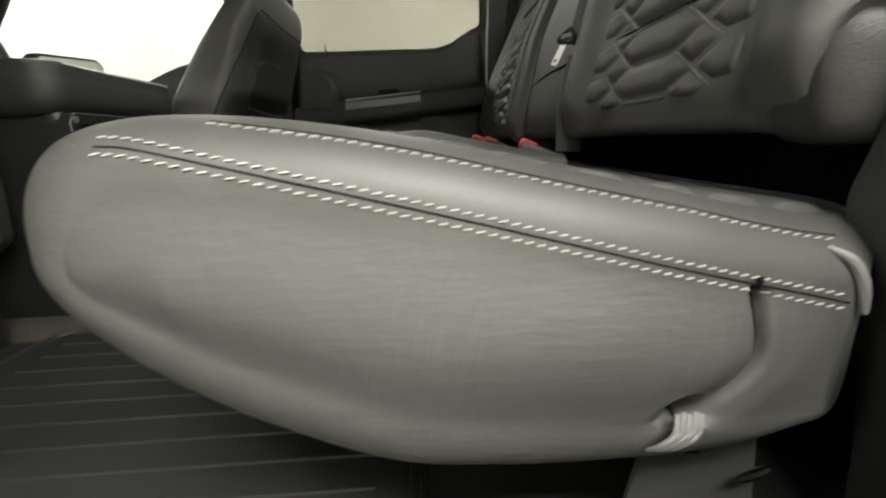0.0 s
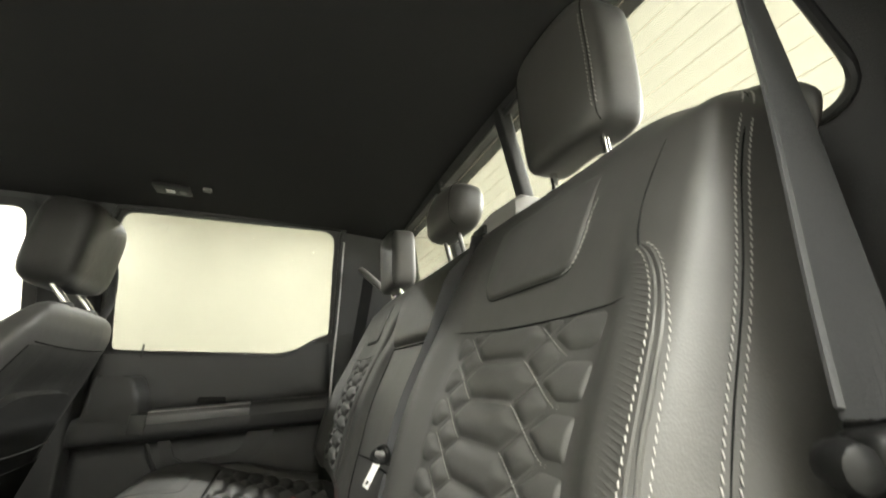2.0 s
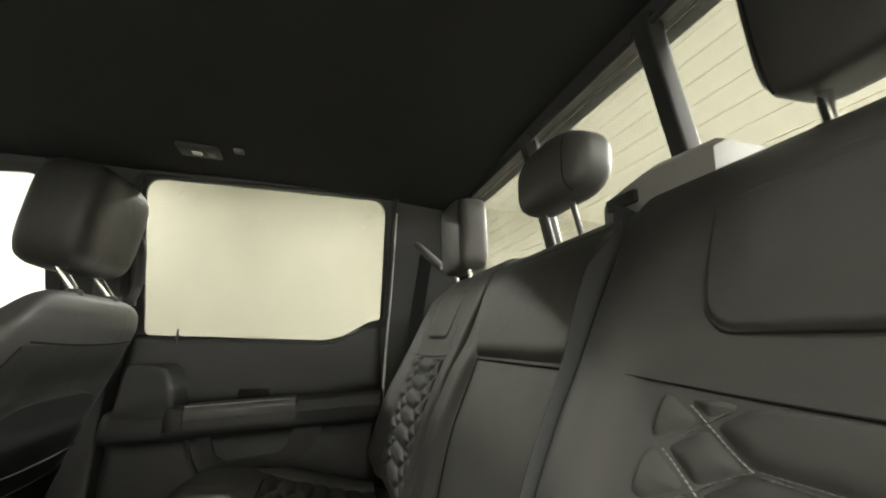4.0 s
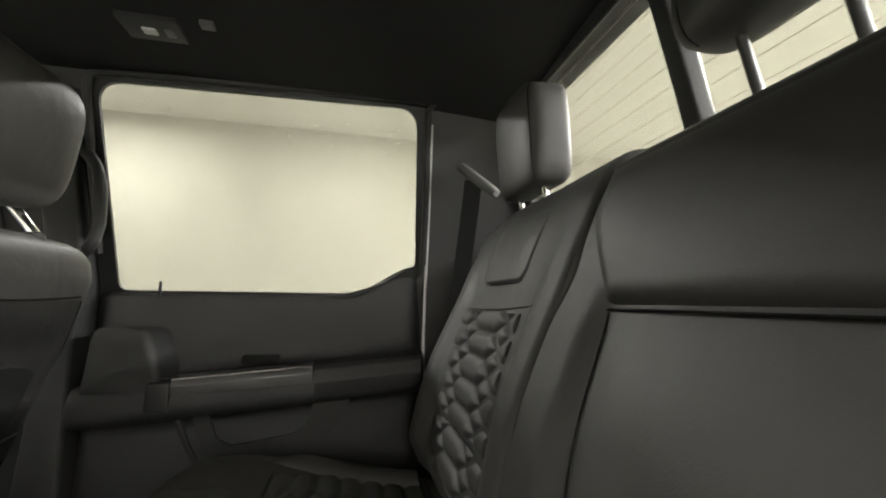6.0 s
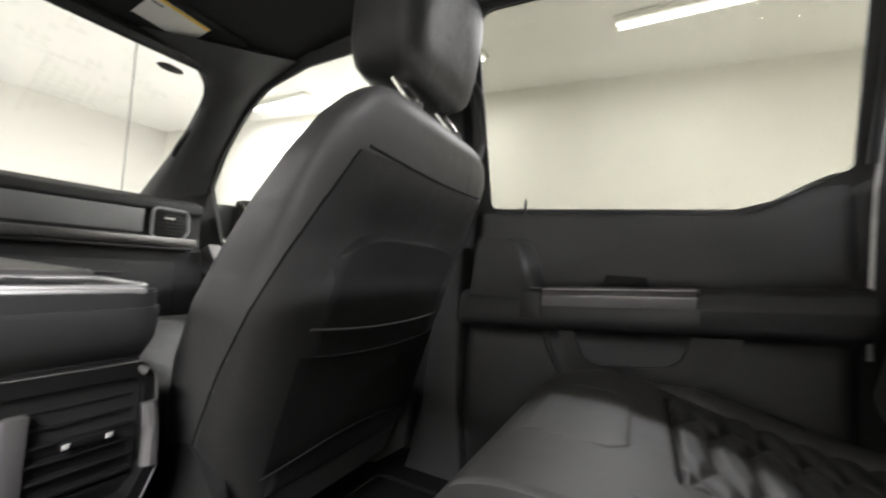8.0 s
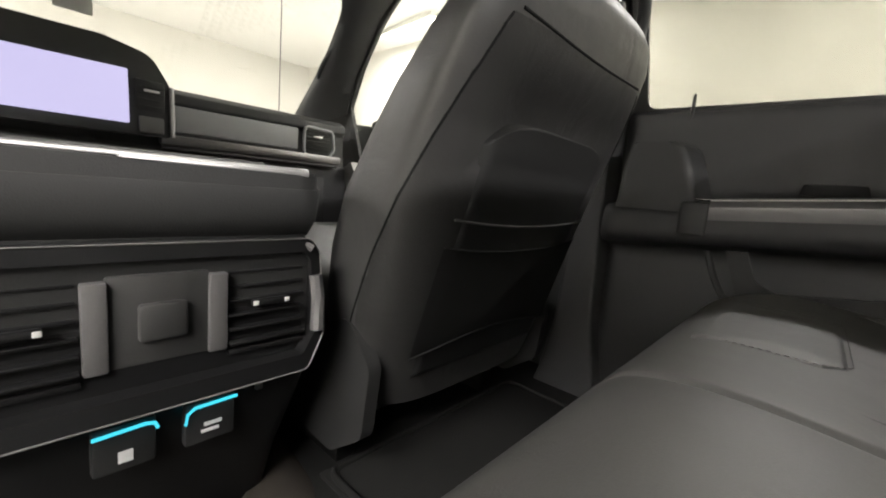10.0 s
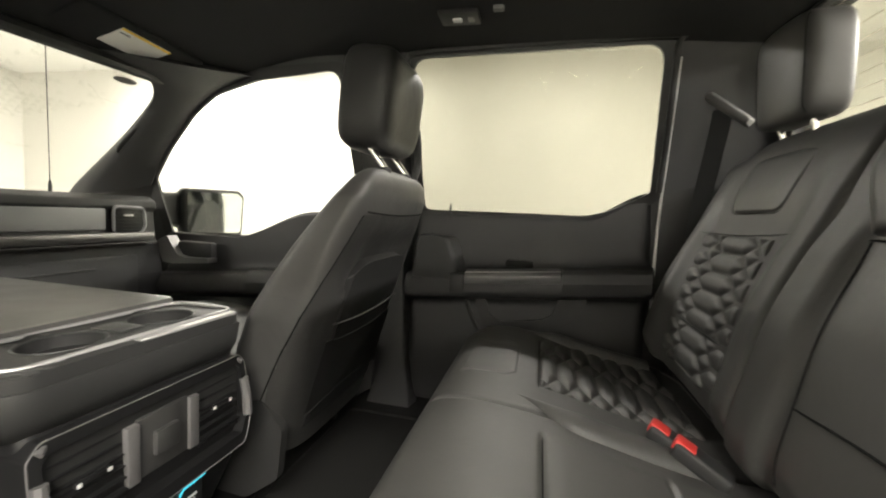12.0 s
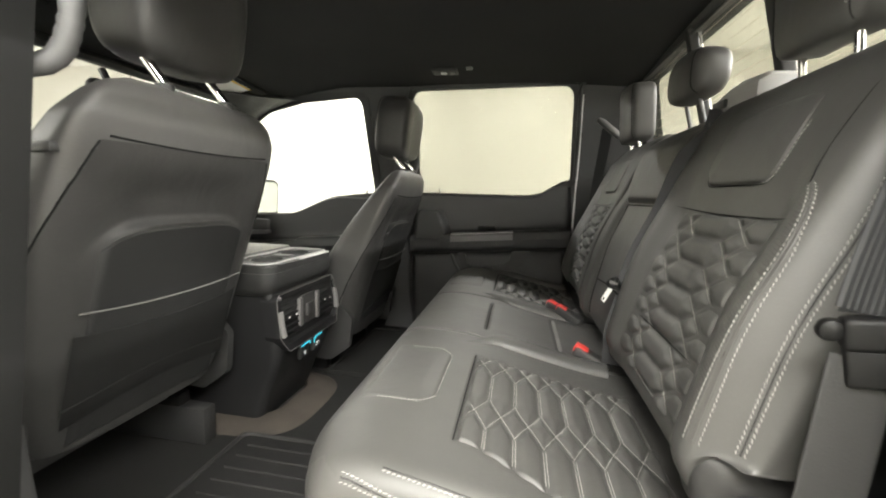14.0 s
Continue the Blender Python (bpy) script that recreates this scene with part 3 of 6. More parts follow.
# rear door fittings
part("lock_pin", (lambda bm: (tube(bm, [(0.088, 0.885, 0.69), (0.088, 0.884, 0.720), (0.088, 0.884, 0.739)], [0.004, 0.004, 0.0028], 8), bm)[1])(bmesh.new()), PLASTIC, rear_door, "thin black lock pin")
z_arm = lambda x: 0.498 + 0.083 * (x - 0.03)
bm = bmesh.new()
loft(bm, [[Vector((x, 0.7935 + dy, z_arm(x) + dz)) for dy, dz in rounded([(0.013, -0.058), (0.003, -0.03), (-0.003, -0.006), (0.006, 0.009), (0.045, 0.014), (0.05, 0.0), (0.045, -0.03), (0.04, -0.058)], 0.004, 3)] for x in np.linspace(0.165, 0.466, 14)])
part("trim_bar", bm, TRIM_GREY, rear_door, "brushed grey metallic trim bar", angle=40)
bm = bmesh.new()
tube(bm, [(x, 0.7965, z_arm(x) + 0.0085) for x in np.linspace(0.165, 0.466, 12)], 0.0016, 6)
part("trim_line", bm, BRIGHT, rear_door, "thin bright line along the trim bar")
bm = bmesh.new()
box(bm, 0.115, 0.165, 0.79, 0.85, 0.447, 0.512, r=0.006)
part("armrest_end", bm, PLASTIC, rear_door)
bm = bmesh.new()
loft(bm, [[Vector((x, 0.795 + dy, z_arm(x) + dz)) for dy, dz in rounded([(0.0, -0.062), (-0.006, -0.03), (0.002, 0.0), (0.012, 0.010), (0.075, 0.014), (0.08, -0.05)], 0.006, 3)] for x in np.linspace(0.472, 0.727, 14)])
part("armrest_pad", bm, DOOR_VINYL, rear_door, "padded black vinyl armrest", angle=40)
bm = bmesh.new()
loft(bm, [[Vector((x, y, z)) for x, y in rounded([(x0, 0.90), (x0, 0.80), (x1, 0.80), (x1 + 0.02, 0.90)], 0.02, 5)] for z, x0, x1 in ((0.49, -0.02, 0.142), (0.53, -0.015, 0.135), (0.57, -0.012, 0.122), (0.60, -0.010, 0.112), (0.622, -0.005, 0.10), (0.63, 0.005, 0.085))])
part("door_pull", bm, PLASTIC, rear_door, "rounded black door pull housing", angle=60)
bm = bmesh.new()
box(bm, 0.135, 0.185, 0.805, 0.835, 0.516, 0.521, r=0.002)
part("release_lever", bm, CHROME, rear_door, "slim bright door release lever")
bm = bmesh.new()
loft(bm, [[Vector((0.335 + dx * k, 0.874 - h, z_arm(0.335) + 0.016 + dz)) for dx, dz in rounded([(-0.048, 0.0), (0.048, 0.0), (0.042, 0.022), (-0.042, 0.022)], 0.006, 4)] for k, h in ((1.0, -0.01), (1.0, 0.006), (0.9, 0.008))])
part("window_switch", bm, DARK_PLASTIC, rear_door, "black window switch")
# map pocket under the armrest
bm = bmesh.new()
prism(bm, rounded([(0.185, 0.455), (0.225, 0.335), (0.27, 0.318), (0.48, 0.352), (0.515, 0.372), (0.57, 0.47)], 0.025), [rounded([(0.222, 0.452), (0.25, 0.37), (0.285, 0.352), (0.42, 0.372), (0.45, 0.39), (0.475, 0.455)], 0.02)], lambda x, z: 0.853, 0.02)
part("map_pocket", bm, PLASTIC, rear_door, "black plastic map pocket rim", angle=30)
bm = bmesh.new()
tube(bm, spline([(0.155, 0.864, 0.44), (0.185, 0.862, 0.36), (0.235, 0.86, 0.27), (0.27, 0.86, 0.12)], 20).tolist(), 0.007, 8)
part("moulded_ridge", bm, PLASTIC, rear_door)
# white body edge in the door gap
bm = bmesh.new()
tube(bm, spline([(0.748, 0.872, 0.44), (0.746, 0.870, 0.50), (0.746, 0.872, 0.60), (0.747, 0.873, 0.71), (0.748, 0.866, 0.80), (0.746, 0.838, 0.90), (0.742, 0.800, 1.02), (0.736, 0.752, 1.16)], 50).tolist(), [0.0052 - 0.000045 * i for i in range(50)], 8)
part("sill_edge", bm, BODY_WHITE, rear_door, "white painted body edge")
bm = bmesh.new()
tube(bm, spline([(0.737, 0.858, 0.80), (0.734, 0.815, 0.95), (0.727, 0.770, 1.10), (0.722, 0.745, 1.185), (0.698, 0.737, 1.214), (0.3, 0.742, 1.204), (0.0, 0.746, 1.195), (-0.043, 0.750, 1.176), (-0.047, 0.775, 1.10), (-0.035, 0.85, 0.80)], 80).tolist(), 0.009, 8)
part("door_seal", bm, SEAL, rear_door, "soft black door seal")
# front door fittings
bm = bmesh.new()
loft(bm, [[Vector((x, 0.795 + dy, z_arm(x) + dz)) for dy, dz in rounded([(0.0, -0.062), (-0.008, -0.03), (0.002, 0.0), (0.012, 0.014), (0.075, 0.018), (0.08, -0.05)], 0.006, 3)] for x in np.linspace(-0.66, -0.30, 14)])
part("armrest_pad", bm, DOOR_VINYL, front_door, "padded black vinyl armrest", angle=40)
bm = bmesh.new()
bracket = rounded([(-1.080, 0.540), (-1.023, 0.566), (-0.972, 0.492), (-0.94, 0.484), (-0.83, 0.487), (-0.83, 0.470), (-1.0, 0.456), (-1.043, 0.460)], [0.012, 0.006, 0.02, 0.02, 0.003, 0.003, 0.02, 0.012], 5)
loft(bm, [[Vector((-0.98 + (x + 0.98) * k, y, 0.50 + (z - 0.50) * k)) for x, z in bracket] for y, k in ((0.845, 1.0), (0.803, 1.0), (0.799, 0.975))])
part("pull_handle", bm, TRIM_GREY, front_door, "grey metallic door pull")
# black block paints in the shaded recess beside the pull handle
bm = bmesh.new()
box(bm, -1.0, -0.84, 0.825, 0.86, 0.482, 0.545, r=0.01)
part("speaker", bm, PLASTIC, front_door, "black block in place of the pull recess")
bm = bmesh.new()
tube(bm, [(-0.30, 0.885, 0.68), (-0.30, 0.884, 0.708), (-0.30, 0.884, 0.722)], [0.004, 0.004, 0.0028], 8)
part("lock_pin", bm, PLASTIC, front_door, "thin black lock pin")
# water drops on the rear door glass
rng = random.Random(4)
bm = bmesh.new()
for k in range(120):
    x, z = (rng.uniform(0.36, 0.66), rng.uniform(1.08, 1.15) + rng.gauss(0, 0.012)) if k < 92 else (rng.uniform(0.0, 0.3), rng.uniform(1.10, 1.16))
    r = rng.uniform(0.0012, 0.0028)
    bmesh.ops.create_icosphere(bm, subdivisions=1, radius=r, matrix=Matrix.Translation((x, side_y(x, z) + 0.0095, z)) @ Matrix.Diagonal((rng.uniform(0.9, 1.3), 0.6, 1.1, 1)))
for ob in scene.objects:
    if ob.name == "window_1":
        drops = part("water_drops", bm, WATER, ob, "beads of water on the glass")
        drops["kind"] = "stuff"


# ---- rear bench ----
def weave_edge(a, b, w, a0, zones):
    """How far each place lies from the nearest seam: straight seams w apart in a, that cross over to their neighbours between the zones of b."""
    f = (a - a0) / w
    d = np.abs(f - np.round(f)) * w
    for b0, b1 in zones:
        s = np.clip((b - b0) / (b1 - b0), 0, 1)
        k = 1 / math.sqrt(1 + (w / (b1 - b0)) ** 2)
        e = np.minimum(np.abs(f - s - np.round(f - s)), np.abs(f + s - np.round(f + s))) * w * k
        d = np.where((b > b0) & (b < b1), e, d)
    return d


def weave_lines(w, a0, zones, lo, hi, b0, b1, both=True, twin=0.002):
    """Those seams within a range as lists of (a, b); twin: half the spacing of the doubled straight stretches."""
    out = []
    for i in range(int((lo - a0) / w) - 1, int((hi - a0) / w) + 2):
        a = a0 + i * w
        cuts = sorted([b0, *(q for z in zones for q in z), b1])
        for u, v in zip(cuts[::2], cuts[1::2]):
            if lo < a < hi and v - u > 0.004:
                out += [[(a + e, u + (v - u) * t) for t in np.linspace(0, 1, 8)] for e in (-twin, twin)]
        for z in zones:
            for way in (-1, 1) if both else (both or -1,):
                ln = [(a + way * (w * smoother(t)), z[0] + (z[1] - z[0]) * t) for t in np.linspace(0, 1, 10)]
                ln = [q for q in ln if lo < q[0] < hi and b0 < q[1] < b1]
                if len(ln) > 3:
                    out.append(ln)
    return out


def smoother(t):
    return 0.75 * t + 0.25 * smooth01(t)


TOP = spline([(0.200, 0.298), (0.203, 0.328), (0.217, 0.352), (0.243, 0.366), (0.29, 0.372), (0.36, 0.368), (0.45, 0.354), (0.60, 0.320), (0.70, 0.303), (0.78, 0.298)], 190)
BOTTOM = spline([(0.78, 0.15), (0.58, 0.136), (0.48, 0.138), (0.41, 0.147), (0.33, 0.178), (0.265, 0.216), (0.222, 0.254), (0.204, 0.280), (0.200, 0.294)], 190)
CUSHION_LOOP = np.vstack([TOP, BOTTOM])
BACK = spline([(0.718, 0.362), (0.716, 0.40), (0.733, 0.48), (0.758, 0.58), (0.803, 0.69), (0.831, 0.78), (0.864, 0.852), (0.900, 0.892), (0.942, 0.907), (0.985, 0.892)], 140)
BEHIND = spline([(0.986, 0.88), (0.985, 0.84), (0.945, 0.70), (0.90, 0.50), (0.875, 0.39), (0.82, 0.352), (0.745, 0.348), (0.722, 0.356)], 140)
BACK_LOOP = np.vstack([BACK, BEHIND])

BACK_OUTER = BACK_LOOP + np.stack([0 * BACK_LOOP[:, 0], 0.010 * np.clip((BACK_LOOP[:, 1] - 0.80) / 0.09, 0, 1)], 1)


def loop_normals(lp):
    d = np.roll(lp, -1, 0) - np.roll(lp, 1, 0)
    n = np.stack([-d[:, 1], d[:, 0]], 1)
    return n / np.linalg.norm(n, axis=1)[:, None]


def body(lp, y0, y1, r0, r1, swell, nose=(0.0, 0.0), n=46, dent=None, fade=0.16, lift=0.30):
    """A soft body: the outline lp, whose second half runs back along its first, swept from y0 to y1 with ends rounded by r0 and r1; swell(y, x, z) pushes the skin outward."""
    bm, nn, rows = bmesh.new(), loop_normals(lp), []
    m = len(lp) // 2
    long_x = np.ptp(lp[:, 0]) > np.ptp(lp[:, 1])
    k0, k1 = (0, 1) if long_x else (1, 0)
    lo, hi = lp[:, k0].min(), lp[:, k0].max()
    ys = sorted({*np.linspace(y0 + r0, y1 - r1, n).tolist(), *(y0 + r0 * (1 - math.cos(a)) for a in np.linspace(0, math.pi / 2, 12)), *(y1 - r1 * (1 - math.cos(a)) for a in np.linspace(0, math.pi / 2, 12))})

    def ring(y, inset, reach):
        pts = []
        f0 = nose[0] * smooth01(1 - (y - y0) / fade) ** 1.6 + nose[1] * smooth01(1 - (y1 - y) / fade) ** 1.6
        for i in range(2 * m):
            p, q, o = lp[i], nn[i], lp[2 * m - 1 - i]
            g = swell(y, p[0], p[1])
            half = np.linalg.norm(o - p) / 2
            v = p + (o - p) / max(2 * half, 1e-6) * inset * min(reach, 0.45 * half) / reach + q * g
            front, rear = max(0.0, 1 - (v[k0] - lo) / lift), max(0.0, 1 - (hi - v[k0]) / 0.18)
            v[k0] += (f0 + inset * 0.8) * front - inset * 0.8 * rear
            if long_x:
                v[0] -= f0 * 1.7 * rear
            pts.append(Vector((v[0], y, v[1])))
        return pts

    for y in ys:
        d0, d1 = y - y0, y1 - y
        ins, reach = 0.0, 1.0
        if d0 < r0:
            ins, reach = r0 - math.sqrt(max(0, r0 * r0 - (r0 - d0) ** 2)), r0
        elif d1 < r1:
            ins, reach = r1 - math.sqrt(max(0, r1 * r1 - (r1 - d1) ** 2)), r1
        rows.append([bm.verts.new(p) for p in ring(y, ins, reach)])
    for a, b in zip(rows, rows[1:]):
        for k in range(2 * m):
            bm.faces.new((a[k], a[(k + 1) % (2 * m)], b[(k + 1) % (2 * m)], b[k]))
    # end faces: strips from the first half of the outline to the second
    for rg, way, bulge, r in ((rows[0], -1, min(r0 * 0.3, 0.010 if long_x else 0.003), r0), (rows[-1], 1, min(r1 * 0.3, 0.010 if long_x else 0.003), r1)):
        cols, nv = [], 26
        for i in range(m):
            a, b = rg[i], rg[2 * m - 1 - i]
            e = min(1.0, 6 * min(i, m - 1 - i) / m)
            col = [a]
            for j in range(1, nv):
                t = j / nv
                q = a.co.lerp(b.co, t)
                q.y += way * bulge * e * (1 - (2 * t - 1) ** 2) ** 2
                if dent and r > 0.03:
                    q.y -= way * dent(q.x, q.z)
                col.append(bm.verts.new(q))
            cols.append(col + [b])
        for c0, c1 in zip(cols, cols[1:]):
            for j in range(nv):
                bm.faces.new((c0[j], c1[j], c1[j + 1], c0[j + 1]))
        for c in (cols[0], cols[-1]):
            if len(set(c)) == len(c):
                bm.faces.new(c)
    return bm


def top_z(x):
    return float(np.interp(x, TOP[55:, 0], TOP[55:, 1]))


def top_n(x):
    e = 0.004
    return Vector((-(top_z(x + e) - top_z(x - e)) / (2 * e), 0, 1)).normalized()


def back_x(z):
    return float(np.interp(z, BACK[:112, 1], BACK[:112, 0]))


def back_n(z):
    e = 0.004
    return Vector((-1, 0, (back_x(z + e) - back_x(z - e)) / (2 * e))).normalized()


def quilt(name, place, normal, edge_of, soft, nu, nv, high, parent, base=-0.0035, sink=0.003, deep=1.0):
    """A padded panel that swells between sunken seams; edge_of(U, V): the distance from the nearest seam."""
    U, V = np.meshgrid(np.linspace(0, 1, nu + 1), np.linspace(0, 1, nv + 1), indexing="ij")
    d = edge_of(U, V)
    H = high * (1 - (1 - np.clip(d / soft, 0, 1)) ** 2.6)
    for axis, n, length in ((0, nu, 0.315), (1, nv, 0.36)):
        half = max(1, round(0.0026 * n / length))
        for _ in range(2):
            pad = np.pad(H, [(half, half) if a == axis else (0, 0) for a in (0, 1)], mode="edge")
            H = sum(np.take(pad, np.arange(k, k + n + 1), axis) for k in range(2 * half + 1)) / (2 * half + 1)
    H = (H - H[d < 0.0012].mean()) * (1.15 + 0.15 * deep) - 0.10 * deep * high * np.exp(-(d / 0.0022) ** 2)
    rim = np.minimum(np.minimum(U, 1 - U) * 55, np.minimum(V, 1 - V) * 55)
    H = np.where(rim < 1, H * np.clip(rim, 0, 1) - sink * (1 - np.clip(rim, 0, 1)), H) + base
    bm = bmesh.new()
    vs = []
    for i in range(nu + 1):
        r = []
        for j in range(nv + 1):
            p, n = place(U[i, j], V[i, j]), normal(U[i, j], V[i, j])
            r.append(bm.verts.new(p + n * float(H[i, j])))
        vs.append(r)
    for i in range(nu):
        for j in range(nv):
            bm.faces.new((vs[i][j], vs[i + 1][j], vs[i + 1][j + 1], vs[i][j + 1]))
    edge = [e for e in bm.edges if e.is_boundary]
    out = bmesh.ops.extrude_edge_only(bm, edges=edge)
    nm = normal(0.5, 0.5)
    for g in out["geom"]:
        if isinstance(g, bmesh.types.BMVert):
            g.co -= nm * 0.012
    return part(name, bm, LEATHER, parent, angle=80)


def thread_lines(name, lines, surf, normal, parent, mat=None, off=0.0009, **k):
    bm = bmesh.new()
    for ln in lines:
        stitches(bm, [surf(*q) + normal(*q) * off for q in ln], lambda p, ln=ln: normal(*ln[len(ln) // 2]), **k)
    ob = part(name, bm, mat or THREAD, parent, "pale stitching thread", smooth=False)
    ob["kind"] = "stuff"
    return ob


def quilt_rim(x):
    """How far out the quilting of a cushion reaches."""
    return 0.648 + 0.066 * smooth01((x - 0.41) / 0.21)


def seat_cushion_swell(s):
    """A light hollow under the quilting."""
    def f(y, x, z):
        if z < 0.28:
            return 0.0
        t = min(abs(y) - 0.322, quilt_rim(x) - abs(y)) / 0.012
        return -0.005 * smooth01(t) * smooth01((x - 0.410) / 0.008)
    return f


def back_swell(c, s):
    """Wings beside the hollow; the outer one stands proud and falls away to the side of the seat."""
    def f(y, x, z):
        front = smooth01((back_x(min(max(z, 0.375), 0.9)) + 0.055 - x) / 0.045)
        d = abs(y - c)
        g = 0.018 * smooth01((d - 0.150) / 0.06) * smooth01((0.84 - z) / 0.20) - 0.004 * (1 - smooth01(d / 0.18))
        if (y - c) * s > 0:
            g += 0.012 * smooth01((d - 0.16) / 0.06) * smooth01((0.66 - z) / 0.2)
        g *= 0.4 + 0.6 * smooth01((z - 0.36) / 0.05)
        if (y - c) * s > 0:
            g -= 0.036 * smooth01((d - 0.236) / 0.040)
            return g * front - 0.026 * smooth01((d - 0.13) / 0.13) * smooth01((z - 0.85) / 0.06)
        return g * front
    return f


def outer_seat(s, label):
    """An outboard place: cushion and backrest; s is -1 or 1."""
    lo, hi = (-0.762, -0.203) if s < 0 else (0.203, 0.768)
    c = 0.4575 * s
    seat = thing("bench_seat", label, "car seat", (0.60, c, FLOOR), "rear bench places")
    r = (0.045, 0.010)
    slit = spline([(0.275, 0.633), (0.250, 0.637), (0.225, 0.638), (0.206, 0.628), (0.190, 0.612), (0.176, 0.597)], 40)

    def dent(x, z):
        if not 0.170 < z < 0.282:
            return 0.0
        d = x - float(np.interp(z, slit[::-1, 0], slit[::-1, 1]))
        hole = 0.016 * math.exp(-((x - 0.603) / 0.012) ** 2 - ((z - 0.190) / 0.010) ** 2)
        return (0.012 * math.exp(-(d / 0.0042) ** 2) + 0.006 * smooth01((-d + 0.03) / 0.03) * smooth01((d + 0.035) / 0.03) * smooth01((0.26 - z) / 0.05)) * smooth01((0.282 - z) / 0.012) + hole

    bm = body(CUSHION_LOOP, lo, hi, *(r if s < 0 else r[::-1]), seat_cushion_swell(s), (0.034, 0.0) if s < 0 else (0.0, 0.034), dent=dent if s < 0 else None)
    for v in bm.verts:
        low = 0.128 + smooth01((abs(v.co.y) - 0.66) / 0.05) * (0.045 * smooth01((v.co.x - 0.60) / 0.10) + 0.055 * smooth01((v.co.x - 0.685) / 0.045))
        if v.co.z < low + 0.015:
            v.co.z = low + 0.015 * math.exp((v.co.z - low - 0.015) / 0.015)
    cu = part("cushion", bm, [LEATHER, LEATHER_SIDE], seat, angle=60)
    for q in cu.data.polygons:
        if q.center.y * s > 0.1 and abs(q.center.y + c) > 0.735 - 0.012 and q.center.z + FLOOR < 0.352 - 0.23 * (q.center.x + 0.60 - 0.30) and abs(q.normal.y) > 0.3:
            q.material_index = 1
    # quilted panel
    W, A0, ZONES = 0.0445, 0.4555, [(-0.596, -0.500), (-0.405, -0.309)] if s < 0 else [(0.309, 0.405), (0.500, 0.596)]
    def quilt_xy(u, v):
        x = 0.4165 + 0.315 * u
        return x, s * (0.323 + (quilt_rim(x) - 0.323) * v)

    def place(u, v):
        x, y = quilt_xy(u, v)
        return Vector((x, y, top_z(x)))

    def cushion_edge(U, V):
        XY = np.array([[quilt_xy(u, v) for u, v in zip(ru, rv)] for ru, rv in zip(U, V)])
        return weave_edge(XY[..., 0], XY[..., 1], W, A0, ZONES)

    quilt("quilted_panel", place, lambda u, v: top_n(0.4165 + 0.315 * u), cushion_edge, 0.0180, 170, 130, 0.0075 if s < 0 else 0.0072, cu, deep=0.0 if s < 0 else 0.8)
    seg = []
    for ln in weave_lines(W, A0, ZONES, 0.422, 0.722, min(0.329 * s, 0.71 * s), max(0.329 * s, 0.71 * s)):
        ln = [(x, y) for x, y in ln if abs(y) < quilt_rim(x) - 0.004]
        if len(ln) > 2:
            seg.append(ln)
    # all quilting thread on the far seat is the dimmed copy
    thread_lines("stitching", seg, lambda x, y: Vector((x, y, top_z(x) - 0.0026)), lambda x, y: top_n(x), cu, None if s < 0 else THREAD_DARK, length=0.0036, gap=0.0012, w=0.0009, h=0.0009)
    bm = bmesh.new()
    tube(bm, [Vector((0.4135, y, top_z(0.4135) - 0.0006)) for y in np.linspace(0.323 * s, 0.650 * s, 24)], 0.0011, 6)
    part("cross_groove", bm, GROOVE, cu, "dark sewn groove")
    # front patch, a raised flat with a stitched edge
    bm = bmesh.new()
    U = rounded([(0.255, c - 0.118), (0.345, c - 0.118), (0.368, c - 0.092), (0.368, c + 0.092), (0.345, c + 0.118), (0.255, c + 0.118)], 0.02)

    def patch(u, v):
        x, y = 0.248 + 0.127 * u, c + (2 * v - 1) * 0.125
        d = min(0.368 - x, 0.118 - abs(y - c), (0.345 - x + (0.118 - abs(y - c)) * 0.885 + 0.0) * 0.75, (x - 0.248) * 0.6 + 0.002)
        return Vector((x, y, top_z(x) - 0.003 + (0.0065 if s < 0 else 0.0045) * smooth01((d + 0.004) / 0.011) + 0.002 * smooth01(d / 0.04)))

    sheet(bm, patch, 48, 96)
    part("front_patch", bm, LEATHER, cu, angle=70)
    line = [(x, y) for x, y in U if x > 0.30]
    line = [(0.275, c - 0.118), *line, (0.275, c + 0.118)]
    thread_lines("patch_stitching", [line], lambda x, y: Vector((x, y, top_z(x) + 0.002)), lambda x, y: top_n(x), cu, THREAD_DARK if s > 0 else None, length=0.0046, gap=0.0019, w=0.0011)
    # cross groove in front of the quilting, as a dark welt
    for q in (-s, s) if s > 0 else (-s,):
        bm = bmesh.new()
        w = 0.066
        pts = []
        for t in np.linspace(0, 1, 22):
            x = 0.365 + 0.345 * t
            y = c + q * (0.252 - 0.055 * (1 - smooth01(t * 3.2)) * (1 if q * s < 0 else 0))
            hw = w * 0.5 * (0.10 + 0.90 * smooth01(t * 2.6))
            pts.append([Vector((x, y + hw * math.cos(a) * 1.0, top_z(x) - 0.004 + (0.004 + 0.020 * smooth01(t * 3)) * math.sin(a))) for a in np.linspace(-0.2, math.pi + 0.2, 12)])
        loft(bm, pts)
        part("side_wing", bm, LEATHER, cu, angle=60)
        yo = c + q * 0.252
        ln = [(x, yo - q * 0.024 * smooth01((x - 0.365) / 0.345 * 2.6)) for x in np.linspace(0.375, 0.70, 30)]
        thread_lines("wing_stitching", [ln], lambda x, y: Vector((x, y, top_z(x) + 0.004)), lambda x, y: top_n(x), cu, None if (s < 0) else THREAD_DARK, length=0.0046, gap=0.0019, w=0.0011)
